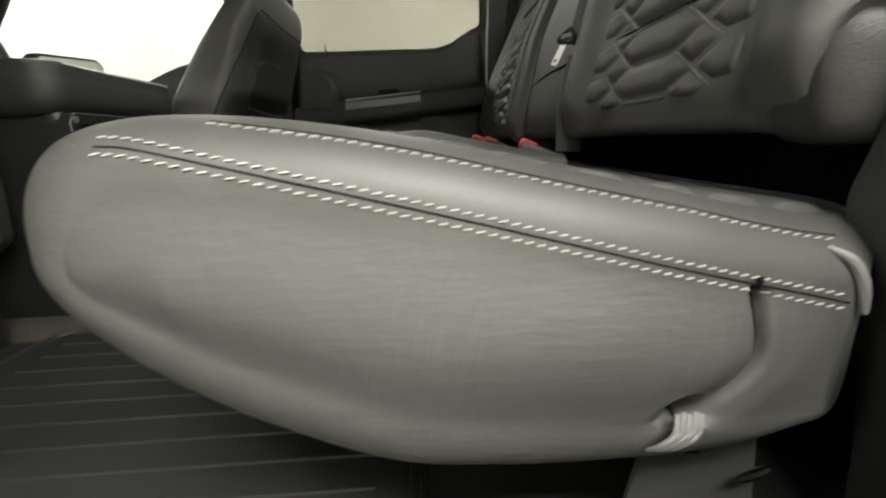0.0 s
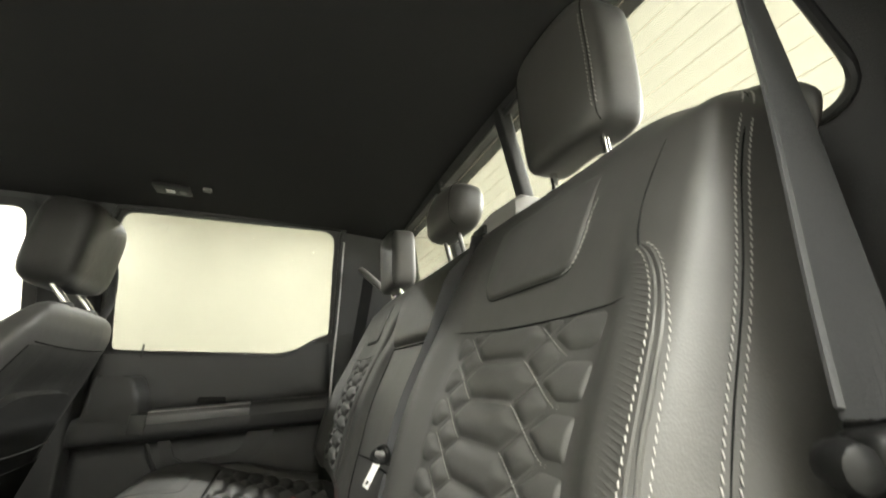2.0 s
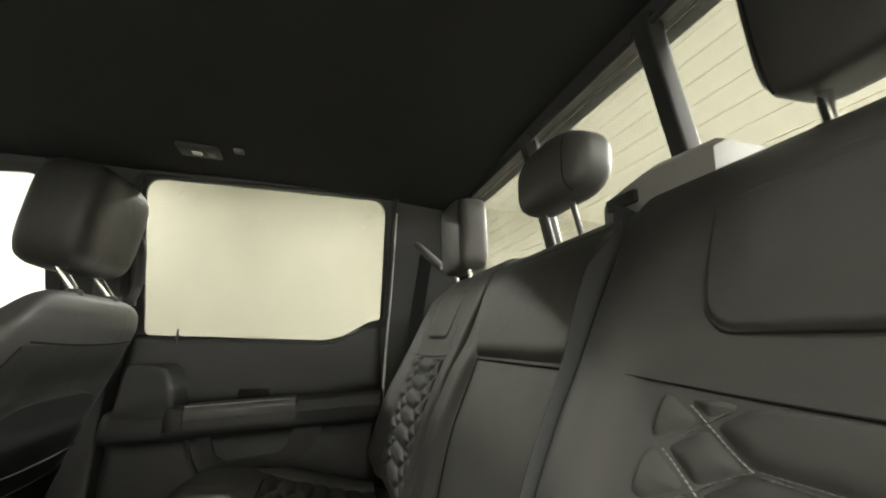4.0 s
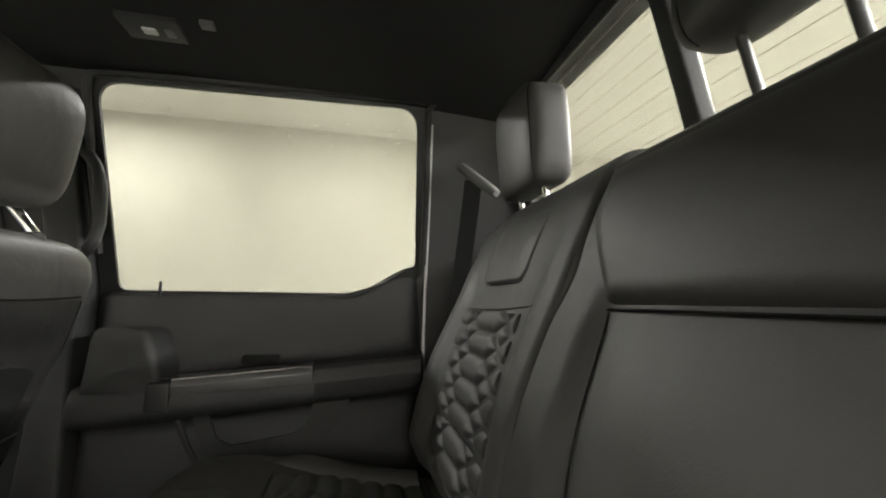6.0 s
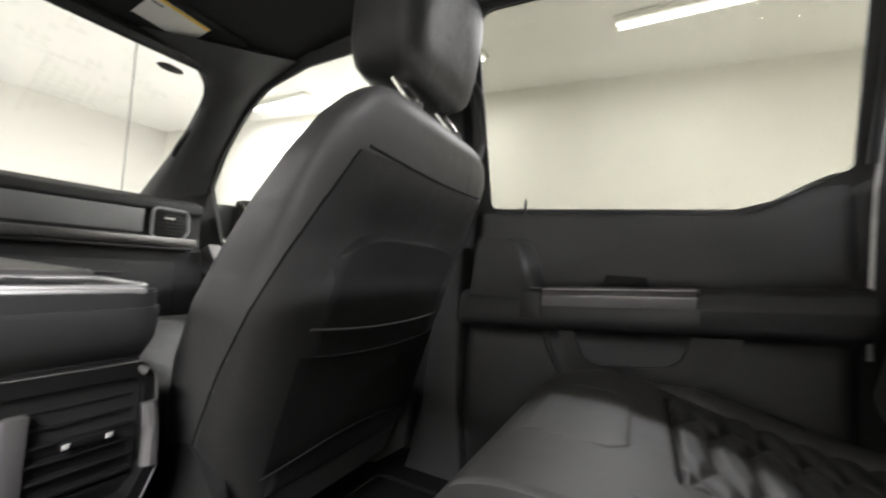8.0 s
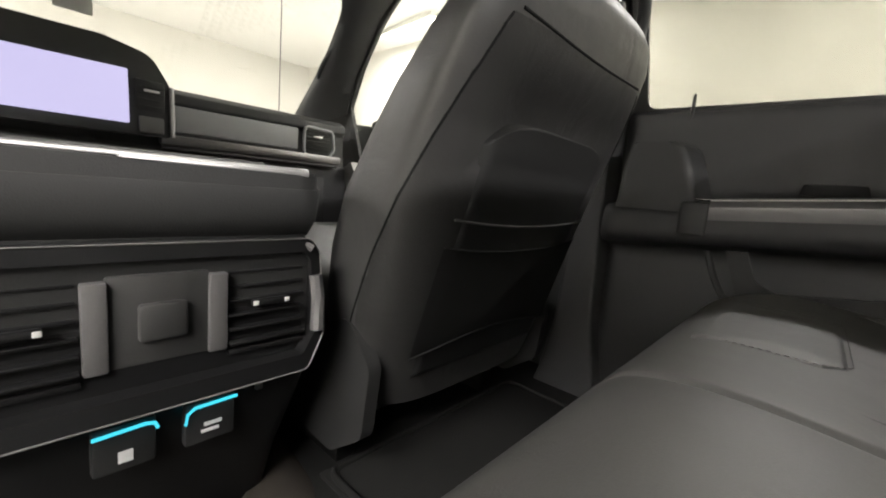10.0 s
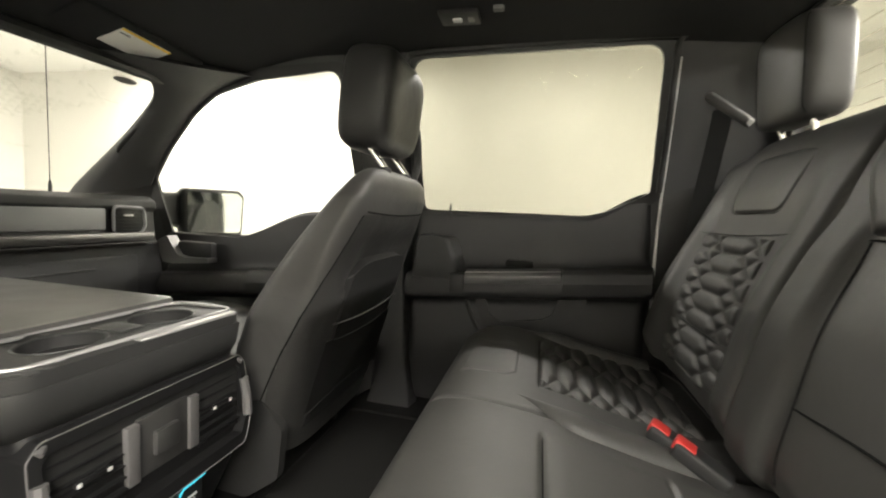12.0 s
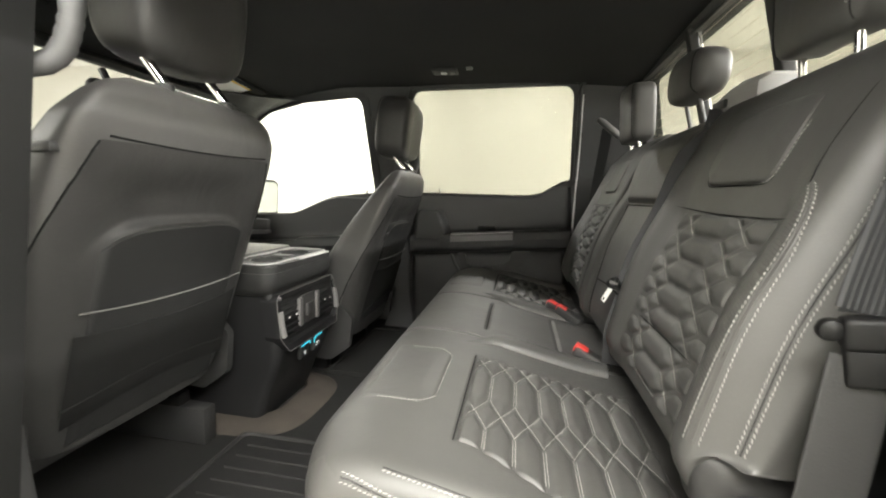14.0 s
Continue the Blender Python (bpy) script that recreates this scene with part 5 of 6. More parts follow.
    bmesh.ops.solidify(bm, geom=list(bm.faces), thickness=0.003)
    part("map_pocket", bm, CARPET_BACK, st, "slack black map pocket", angle=60)
    bm = bmesh.new()
    tube(bm, [pocket(u, 1.0) + Vector((0.001, 0, 0)) for u in np.linspace(0, 1, 30)], 0.0012, 8)
    part("pocket_hem", bm, BACK_PANEL, st, "stitched pocket hem")
    bm = bmesh.new()
    tube(bm, [on_back(PAS_Y + (2 * u - 1) * 0.195, 0.244 + 0.020 * math.sin(u * math.pi), 0.005) for u in np.linspace(0, 1, 30)], 0.0018, 8)
    part("lower_hem", bm, BACK_PANEL, st, "stitched lower hem")
    bm = bmesh.new()
    tube(bm, [on_back(PAS_Y + (2 * u - 1) * 0.192, 0.446 + 0.010 * (2 * u - 1) ** 2, 0.0062) for u in np.linspace(0, 1, 30)], 0.0018, 8)
    part("upper_hem", bm, HEM, st, "pale piped pocket edge")
    # seat cushion, base and shields
    bm = bmesh.new()
    loft(bm, [ring_xy(-0.47, PAS_Y, 0.265 * a, 0.25 * a, z, p=5, tilt=-0.02) for z, a in ((0.165, 0.88), (0.18, 0.97), (0.24, 1.0), (0.30, 1.0), (0.335, 0.97), (0.35, 0.9), (0.352, 0.6))])
    # darker back vinyl instead of leather paints in the shade on this cushion
    part("cushion", bm, SEAT_BACK, st, angle=60)
    for q in (-1, 1):
        bm = bmesh.new()
        loft(bm, [[Vector((x, PAS_Y + q * (0.232 + d), z)) for x, z in rounded([(-0.62, 0.10), (-0.16, 0.075), (-0.085, 0.13), (-0.075, 0.24), (-0.13, 0.30), (-0.25, 0.25), (-0.62, 0.22)], 0.03, 5)] for d in (0.0, 0.022)])
        part("side_shield", bm, PLASTIC, st, "black plastic side shield", angle=30)
        part("rail", new_box(-0.66, -0.19, PAS_Y + q * 0.20 - 0.02, PAS_Y + q * 0.20 + 0.02, FLOOR, 0.075, r=0.005), DARK_PLASTIC, st, "black steel seat rail")
    part("base", new_box(-0.60, -0.20, PAS_Y - 0.18, PAS_Y + 0.18, 0.07, 0.17, r=0.02), PLASTIC, st)
    return st


def front_headrest(lab):
    return headrest("front_headrest", lab, (0.012, PAS_Y, 0.958), (0.140, 0.268, 0.235), 0.15, (0.058, PAS_Y, 0.795), "front headrests", lean=-6, power=4.6, mat=SEAT_BACK, post=0.0085)


seat_r = front_seat()
head_r = front_headrest("black leather front headrest on two steel posts")
seat_r.location.x -= 0.020
head_r.location.x -= 0.020
DRIVER = (-0.165, -0.930, 0.077)
seat_l = copy_thing(seat_r, Matrix.Translation((-0.27 + DRIVER[0], PAS_Y + DRIVER[1], FLOOR + 0.076)))
copy_thing(head_r, Matrix.Translation((0.038 + DRIVER[0], PAS_Y + DRIVER[1], 0.795 + DRIVER[2])))
tagged(seat_l, "black leather front seat with back panel, set further forward")
# its back panel and slack pocket hang lower
for ob in seat_l.children:
    if ob.name.split(".")[0] in ("back_panel", "panel_edge", "map_pocket", "pocket_hem", "upper_hem"):
        ob.location += Vector((-0.010, 0, -0.038))
for q in (-1, 1):
    y = PAS_Y + DRIVER[1] + q * 0.20
    part("riser", new_box(-0.80, -0.30, y - 0.022, y + 0.022, FLOOR, FLOOR + 0.10, r=0.004), PLASTIC, seat_l, "black steel seat riser")
bm = bmesh.new()
box(bm, -0.185, -0.14, -0.727, -0.705, 0.744, 0.759, r=0.002)
part("tag", bm, SEAL, seat_l, "small black sewn tag")

# ---- centre console ----
con = thing("centre_console", "black console with rear air vents, cup holders and lit charging ports", "console", (-0.45, 0, FLOOR))
bm = bmesh.new()
loft(bm, [[Vector((x, y, z)) for x, y in rounded([(-0.95, -w), (xr, -w), (xr, w), (-0.95, w)], [0.02, rr, rr, 0.02], 6)] for z, xr, w, rr in ((FLOOR, -0.225, 0.150, 0.03), (0.12, -0.19, 0.155, 0.03), (0.215, -0.150, 0.165, 0.03), (0.25, -0.140, 0.170, 0.03), (0.40, -0.150, 0.172, 0.03), (0.425, -0.160, 0.172, 0.03))])
part("body", bm, CONSOLE, con, angle=40)
bm = bmesh.new()
loft(bm, [[Vector((x, y, z)) for x, y in rounded([(-0.96, -w), (xr, -w), (xr, w), (-0.96, w)], [0.02, 0.045, 0.045, 0.02], 8)] for z, xr, w in ((0.412, -0.175, 0.172), (0.418, -0.160, 0.182), (0.44, -0.150, 0.188), (0.472, -0.147, 0.19), (0.478, -0.148, 0.189), (0.479, -0.20, 0.15))])
part("upper_shell", bm, SHELL, con, "padded black upper shell", angle=50)
bm = bmesh.new()
loft(bm, [[Vector((x, y, z)) for x, y in rounded([(-0.955, -w), (-0.305, -w), (-0.305, w), (-0.955, w)], 0.02, 6)] for z, w in ((0.499, 0.176), (0.501, 0.180), (0.507, 0.180), (0.510, 0.176))])
part("lid", bm, LID, con, "flat padded armrest lid with a satin sheen", angle=40)
bm = bmesh.new()
tube(bm, [(x, y, 0.5005) for x, y in rounded([(-0.30, -0.176), (-0.168, -0.176), (-0.168, 0.176), (-0.30, 0.176)], 0.03, 6)], 0.0034, 8, closed=True)
part("holder_trim", bm, TRIM_SATIN, con, "bright cup holder trim")
holes = [[(-0.234 + 0.044 * math.cos(a), y + 0.053 * math.sin(a)) for a in np.linspace(0, math.tau, 32, endpoint=False)] for y in (-0.072, 0.080)]
bm = bmesh.new()
prism(bm, rounded([(-0.955, -0.187), (-0.150, -0.187), (-0.150, 0.187), (-0.955, 0.187)], [0.02, 0.045, 0.045, 0.02], 8), holes, lambda x, z: 0.4775, 0.021)
for v in bm.verts:
    v.co.y, v.co.z = v.co.z, v.co.y
bmesh.ops.bevel(bm, geom=[e for e in bm.edges if e.is_manifold and e.calc_face_angle(0) > 0.8 and min(v.co.z for v in e.verts) > 0.49], offset=0.003, segments=2, affect="EDGES")
part("holder_plate", bm, SHELL, con, "black top plate with two cup wells", angle=40)
for hole in holes:
    bm = bmesh.new()
    tube(bm, [(x, y, 0.4988) for x, y in hole], 0.0016, 6, closed=True)
    part("holder_rim", bm, SEAL, con, "dark cup well rim")
    # black lining paints in the shade of a deeper well
    bm = bmesh.new()
    loft(bm, [[Vector((-0.234 + (x + 0.234) * k, hole[0][1] + (y - hole[0][1]) * k, z)) for x, y in hole] for z, k in ((0.4990, 0.985), (0.4805, 0.97), (0.4800, 0.90), (0.4800, 0.02))], cap=False)
    part("cup_well", bm, RUBBER, con, "shallow cup well, blackened for deep shade", angle=50)
part("holder_bridge", new_box(-0.262, -0.205, -0.016, 0.024, 0.4985, 0.5025, r=0.0015), SEAL, con)
part("rear_edge_trim", new_box(-0.1640, -0.1500, -0.03, 0.16, 0.494, 0.5005, r=0.002), TRIM_SATIN, con, "bright edge trim")
# rear bezel with vents
bm = bmesh.new()
FX = -0.128


def bez(y, z):
    return FX - 0.14 * (z - 0.25) - 0.10 * max(0.0, abs(y) - 0.10) ** 2 * 10


outer = rounded([(-0.178, 0.30), (-0.150, 0.256), (0.150, 0.256), (0.178, 0.30), (0.174, 0.40), (0.160, 0.418), (-0.160, 0.418), (-0.174, 0.40)], 0.012, 4)
inner = rounded([(-0.163, 0.302), (-0.145, 0.276), (0.145, 0.276), (0.163, 0.302), (0.160, 0.392), (0.150, 0.402), (-0.150, 0.402), (-0.160, 0.392)], 0.008, 4)
prism(bm, outer, [inner], lambda y, z: bez(y, z) + 0.012, -0.05)
for v in bm.verts:
    v.co.x, v.co.y = v.co.y, v.co.x
part("bezel", bm, CONSOLE, con, "black vent bezel", angle=30)
bm = bmesh.new()
box(bm, FX - 0.038, FX - 0.018, -0.16, 0.16, 0.272, 0.405)
part("backing", bm, SEAL, con)
for s in (-1, 1):
    vent = part("air_vent", new_box(FX - 0.030, FX - 0.010, s * 0.108 - 0.045, s * 0.108 + 0.045, 0.288, 0.294, r=0.001), CONSOLE, con, "black air vent with slats")
    for i in range(6):
        z = 0.302 + 0.016 * i
        part("slat", new_box(bez(s * 0.1, z) - 0.014, bez(s * 0.1, z) + 0.002, s * 0.108 - 0.044, s * 0.108 + 0.044, z - 0.0016, z + 0.0016, r=0.0008, m=None), CONSOLE, vent)
    tab = part("vent_tab", new_box(bez(0.1, 0.34) + 0.001, bez(0.1, 0.34) + 0.008, s * 0.108 - 0.022, s * 0.108 + 0.022, 0.343, 0.3505, r=0.002), CONSOLE, con, "black vent tab with bright ends")
    for e in (-0.0215, 0.0155):
        part("tab_tip", new_box(bez(0.1, 0.34) + 0.0075, bez(0.1, 0.34) + 0.0095, s * 0.108 + e, s * 0.108 + e + 0.006, 0.344, 0.3495, r=0.0008), BRIGHT, tab, "bright metal tip")
    bm = bmesh.new()
    tube(bm, [(bez(s * 0.168, z) + 0.014, s * (0.168 - 0.004 * abs(z - 0.34) / 0.05), z) for z in np.linspace(0.302, 0.372, 10)], 0.0085, 8)
    part("bezel_corner", bm, SILVER, con, "silver bezel corner")
    bm = bmesh.new()
    tube(bm, [(bez(s * 0.15, 0.405) + 0.012, s * 0.163, 0.405), (bez(s * 0.15, 0.412) + 0.004, s * 0.150, 0.414)], 0.005, 8)
    part("bezel_corner", bm, SILVER, con, "silver bezel corner")
    bm = bmesh.new()
    box(bm, bez(0.05, 0.34) - 0.012, bez(0.05, 0.34) + 0.004, s * 0.052 - 0.0095, s * 0.052 + 0.0095, 0.297, 0.384, r=0.002, m=None)
    part("pillar_trim", bm, SILVER, con, "silver-grey upright trim")
part("control_plate", new_box(bez(0, 0.34) - 0.012, bez(0, 0.34) - 0.001, -0.044, 0.044, 0.297, 0.388, r=0.003), MID_PLASTIC, con, "dark grey control plate")
part("socket_cover", new_box(bez(0, 0.34) - 0.003, bez(0, 0.34) + 0.007, -0.020, 0.022, 0.322, 0.360, r=0.004), MID_PLASTIC, con, "grey socket cover flap")
bm = bmesh.new()
tube(bm, [(bez(y, z) + 0.0125, y, z) for y, z in outer], 0.0010, 6, closed=True)
part("bezel_edge", bm, GREY_PLASTIC, con, "thin grey bezel edge")
part("screw_cover", new_box(-0.142, -0.1385, 0.095, 0.103, 0.236, 0.243, r=0.001), GREY_PLASTIC, con)
# ports
for y0, s in ((-0.032, -1), (0.045, 1)):
    port = part("charging_port", new_box(-0.152, -0.1385, y0 - 0.026, y0 + 0.026, 0.192, 0.243, r=0.004), SEAL, con, "black charging port with lit edge")
    bm = bmesh.new()
    x = -0.1345
    tube(bm, [(x, y0 - 0.026, 0.236), (x, y0 + 0.016, 0.238), (x, y0 + 0.024, 0.236), (x, y0 + 0.026, 0.230)] if s < 0 else [(x, y0 - 0.026, 0.222), (x, y0 - 0.024, 0.233), (x, y0 - 0.017, 0.2385), (x, y0 + 0.026, 0.240)], 0.0018, 6)
    part("light_line", bm, CYAN, port, "cyan light line")
    if s > 0:
        part("port_mark", new_box(-0.1385, -0.1372, y0 - 0.007, y0 + 0.011, 0.2125, 0.2165), PALE, port, "small pale mark")
    part("port_mark", new_box(-0.1385, -0.1375, y0 - 0.010, y0 + 0.008, 0.205, 0.2085) if s > 0 else new_box(-0.1385, -0.1375, y0 - 0.006, y0 + 0.006, 0.202, 0.214), PALE, port, "small pale mark")

con.location.y = -0.026

# ---- dashboard ----
dash = thing("dashboard", "black dashboard with silver trim, glove box and side vent", "dashboard", (-1.2, 0, FLOOR))
prof = [(-1.08, 0.05), (-1.06, 0.25), (-1.03, 0.36), (-1.015, 0.42), (-1.02, 0.535), (-1.045, 0.545), (-1.05, 0.59), (-1.055, 0.655), (-1.04, 0.668), (-1.045, 0.695), (-1.08, 0.712), (-1.25, 0.705), (-1.50, 0.665), (-1.60, 0.64), (-1.60, 0.05)]
bm = bmesh.new()
loft(bm, [[Vector((x, y, z)) for x, z in rounded(prof, 0.012, 4)] for y in np.linspace(-0.835, 0.835, 12)])
part("body", bm, DOOR_VINYL, dash, angle=30)
part("upper_pad", new_box(-1.062, -1.042, 0.25, 0.645, 0.586, 0.664, r=0.008), DASH_PAD, dash, "grey upper pad")
part("trim_strip", new_box(-1.035, -1.008, 0.22, 0.80, 0.548, 0.577, r=0.006), TRIM_GREY, dash, "silver trim strip")
part("shelf_lip", new_box(-1.03, -1.0, 0.22, 0.78, 0.535, 0.544, r=0.003), PLASTIC, dash)
part("glove_box", new_box(-1.035, -1.012, 0.26, 0.74, 0.32, 0.50, r=0.015), DOOR_VINYL, dash, "closed glove box")
part("glove_box_slot", new_box(-1.012, -1.008, 0.36, 0.58, 0.452, 0.46, r=0.001), SEAL, dash)
bm = bmesh.new()
tube(bm, [(-1.032, y, z) for y, z in rounded([(0.66, 0.572), (0.762, 0.572), (0.782, 0.60), (0.775, 0.668), (0.66, 0.672)], 0.022, 6)], 0.0055, 8, closed=True)
part("vent_surround", bm, DASH_PAD, dash, "slim grey vent surround")
vent = part("air_vent", new_box(-1.06, -1.04, 0.665, 0.765, 0.58, 0.665, r=0.004), SEAL, dash, "black side air vent")
for i in range(7):
    part("slat", new_box(-1.041, -1.030, 0.668, 0.766, 0.584 + 0.012 * i, 0.5875 + 0.012 * i, r=0.001), PLASTIC, vent)
part("vent_tab", new_box(-1.030, -1.024, 0.695, 0.730, 0.637, 0.643, r=0.002), BRIGHT, vent, "bright vent tab")
dash.location.x -= 0.04
dash.location.y -= 0.028
# display
disp = thing("display", "wide lit centre display in a black arched housing", "screen", (-1.0, 0.0, 0.57))
bm = bmesh.new()
prism(bm, rounded([(-0.235, 0.565), (0.240, 0.565), (0.243, 0.70), (0.20, 0.775), (0.10, 0.798), (-0.10, 0.798), (-0.20, 0.775), (-0.238, 0.70)], [0.01, 0.01, 0.05, 0.06, 0.08, 0.08, 0.06, 0.05], 6), [], lambda x, z: -0.985 + 0.10 * (z - 0.565) * -1, -0.09)
for v in bm.verts:
    v.co.x, v.co.y = v.co.y, v.co.x
part("housing", bm, PLASTIC, disp, angle=30)
tilt = lambda z: -0.985 - 0.10 * (z - 0.565)
bm = bmesh.new()
box(bm, -0.992, -0.9825, -0.205, 0.148, 0.592, 0.728, r=0.003, m=Matrix.Translation((-0.985, 0, 0.66)) @ Matrix.Rotation(radians(-5.7), 4, "Y") @ Matrix.Translation((0.9805, 0, -0.66)))
part("screen", bm, SCREEN, disp, "lit pale lilac screen")
bm = bmesh.new()
box(bm, tilt(0.6) + 0.0, tilt(0.6) + 0.0045, -0.203, 0.146, 0.594, 0.611)
part("icon_bar", bm, SEAL, disp, "dark icon bar")
for i in range(9):
    y = -0.16 + 0.034 * i
    part("icon", new_box(tilt(0.6) + 0.0046, tilt(0.6) + 0.0052, y - 0.007, y + 0.007, 0.5985, 0.606), BLUE_DOT if i == 4 else PALE, disp)
part("side_vent", new_box(tilt(0.66) - 0.004, tilt(0.66) + 0.004, 0.163, 0.228, 0.628, 0.708, r=0.004), SEAL, disp)
for i in range(4):
    part("slat", new_box(tilt(0.66) + 0.002, tilt(0.66) + 0.008, 0.167, 0.224, 0.64 + 0.016 * i, 0.6435 + 0.016 * i, r=0.001), PLASTIC, disp)
part("vent_tab", new_box(tilt(0.68) + 0.006, tilt(0.68) + 0.012, 0.18, 0.215, 0.678, 0.684, r=0.002), BRIGHT, disp, "bright vent tab")
part("switch_block", new_box(tilt(0.6) - 0.002, tilt(0.6) + 0.010, 0.168, 0.224, 0.572, 0.614, r=0.004), GREY_PLASTIC, disp, "grey switch block")
bm = bmesh.new()
tube(bm, [(tilt(z) + 0.004, 0.244, z) for z in np.linspace(0.57, 0.70, 8)], 0.006, 8)
part("side_trim", bm, TRIM_GREY, disp, "silver side trim")

disp.location.x -= 0.04
disp.location.y -= 0.030

# ---- overhead ----
visor = thing("sun_visor", "black fabric sun visor folded up, with white warning label", "sun visor", (-0.76, 0.45, 1.12))


def visor_m(y):
    return Matrix.Translation((-0.785, y, 1.145)) @ Matrix.Rotation(radians(-14), 4, "Y") @ Matrix.Rotation(radians(-5), 4, "X")


bm = bmesh.new()
box(bm, -0.085, 0.085, -0.17, 0.19, -0.009, 0.009, r=0.008, seg=3, m=visor_m(0.45))
part("flap", bm, FABRIC, visor)
bm = bmesh.new()
box(bm, -0.035, 0.062, -0.055, 0.088, -0.0105, -0.0092, m=visor_m(0.45))
lab = part("label", bm, PAPER, visor, "white paper warning label")
bm = bmesh.new()
box(bm, 0.053, 0.062, -0.055, 0.088, -0.0115, -0.0106, m=visor_m(0.45))
part("label_band", bm, YELLOW, lab, "yellow band")
bm = bmesh.new()
box(bm, 0.036, 0.042, -0.048, -0.020, -0.0113, -0.0106, m=visor_m(0.45))
part("label_print", bm, INK, lab, "small grey print bar")
copy_thing(visor, Matrix.Translation((-0.76, -0.47, 1.12)))

mir = thing("rear_view_mirror", "black rear-view mirror on the windscreen", "mirror", (-0.80, 0.0, 1.02))
bm = bmesh.new()
loft(bm, [[Vector((-0.80 + d, y * k, 0.985 + z * k)) for y, z in rounded([(-0.125, -0.032), (0.125, -0.032), (0.118, 0.036), (-0.118, 0.036)], 0.02, 5)] for d, k in ((-0.03, 0.6), (-0.022, 0.92), (0.0, 1.0), (0.008, 0.97))])
part("housing", bm, PLASTIC, mir, angle=40)
bm = bmesh.new()
loft(bm, [[Vector((-0.792 + d, y * 0.92, 0.985 + z * 0.88)) for y, z in rounded([(-0.125, -0.032), (0.125, -0.032), (0.118, 0.036), (-0.118, 0.036)], 0.02, 5)] for d in (0.0005, 0.0025)])
part("mirror_glass", bm, MIRROR, mir, smooth=False)
bm = bmesh.new()
tube(bm, [(-0.825, 0, 0.99), (-0.86, 0, 1.03), (-0.885, 0, 1.075)], 0.012, 8)
part("stalk", bm, PLASTIC, mir)
tag = thing("hang_tag", "pale paper tag hanging from the rear-view mirror", "tag", (-0.775, -0.012, 0.95))
bm = bmesh.new()
box(bm, -0.776, -0.774, -0.042, 0.016, 0.765, 0.915, r=0.0008, m=None)
part("card", bm, PAPER, tag)
bm = bmesh.new()
box(bm, -0.7738, -0.7732, -0.034, 0.008, 0.80, 0.86)
part("print", bm, PALE, tag, "pale grey printed block")
bm = bmesh.new()
tube(bm, [(-0.775, -0.012, 0.912), (-0.776, -0.010, 0.94), (-0.79, -0.006, 0.953)], 0.0015, 6)
part("cord", bm, THREAD, tag)

stick = thing("oval_sticker", "pale oval sticker on the windscreen", "sticker", (-0.93, 0.60, 1.04))
bm = bmesh.new()
e = screen_pt(0.085, 0.86)
nrm = (screen_pt(0.2, 0.86) - screen_pt(0.0, 0.86)).cross(screen_pt(0.085, 0.9) - screen_pt(0.085, 0.8)).normalized()
ax = (screen_pt(0.085, 0.9) - screen_pt(0.085, 0.8)).normalized()
ay = nrm.cross(ax).normalized()
sgn = 1 if nrm.x > 0 else -1
bm2 = [[e + nrm * sgn * h + ax * 0.036 * math.cos(a) * k + ay * 0.013 * math.sin(a) * k for a in np.linspace(0, math.tau, 28, endpoint=False)] for h, k in ((0.003, 1), (0.0045, 1), (0.0047, 0.8))]
loft(bm, bm2)
part("disc", bm, GREY_PLASTIC, stick)

lamp = thing("roof_lamp", "small black roof lamp beside a coat hook", "lamp", (0.15, 0.58, 1.215))


def roof_box(x0, x1, y0, y1, h, r):
    c = ((x0 + x1) / 2, (y0 + y1) / 2)
    bm = bmesh.new()
    box(bm, x0, x1, y0, y1, roof_z(*c) - h, roof_z(*c) + 0.004, r=r)
    return bm


part("housing", roof_box(0.10, 0.205, 0.545, 0.615, 0.010, 0.004), PLASTIC, lamp)
part("lens", roof_box(0.135, 0.16, 0.57, 0.59, 0.014, 0.003), PALE, lamp, "pale lens")
part("switch", roof_box(0.175, 0.192, 0.568, 0.592, 0.013, 0.002), GREY_PLASTIC, lamp)
hook = thing("coat_hook", "small grey coat hook in the headliner", "hook", (0.257, 0.55, 1.215))
part("plate", roof_box(0.244, 0.270, 0.540, 0.562, 0.008, 0.003), GREY_PLASTIC, hook)

# ---- outside ----
dm = thing("door_mirror", "black door mirror with a bright glass", "mirror", (-1.05, 1.1, 0.6))
bm = bmesh.new()
face = rounded([(1.03, 0.555), (1.275, 0.552), (1.285, 0.735), (1.26, 0.760), (1.03, 0.756)], 0.02, 5)
cy, cz = 1.16, 0.655
loft(bm, [[Vector((-0.955 + d, cy + (y - cy) * k, cz + (z - cz) * k)) for y, z in face] for d, k in ((0.008, 0.97), (0.0, 1.03), (-0.05, 1.05), (-0.12, 0.95), (-0.17, 0.7), (-0.185, 0.4))])
part("housing", bm, PLASTIC, dm, angle=50)
bm = bmesh.new()
loft(bm, [[Vector((-0.943 + d, cy + (y - cy) * 0.93, cz + (z - cz) * 0.9)) for y, z in face] for d in (0.0, 0.002)])
part("mirror_glass", bm, MIRROR_DIM, dm, smooth=False)
bm = bmesh.new()
loft(bm, [[Vector((x, y, z)) for x, z in rounded([(-1.09 - e, 0.56 + 1.5 * e), (-1.0, 0.56 + 1.5 * e), (-0.985, 0.735), (-1.08 - e, 0.742)], 0.02, 4)] for y, e in ((0.92, 0.05), (0.98, 0.03), (1.07, 0.0))])
part("arm", bm, PLASTIC, dm)
dm.location.x -= 0.14
dm.rotation_euler.z = radians(-27)
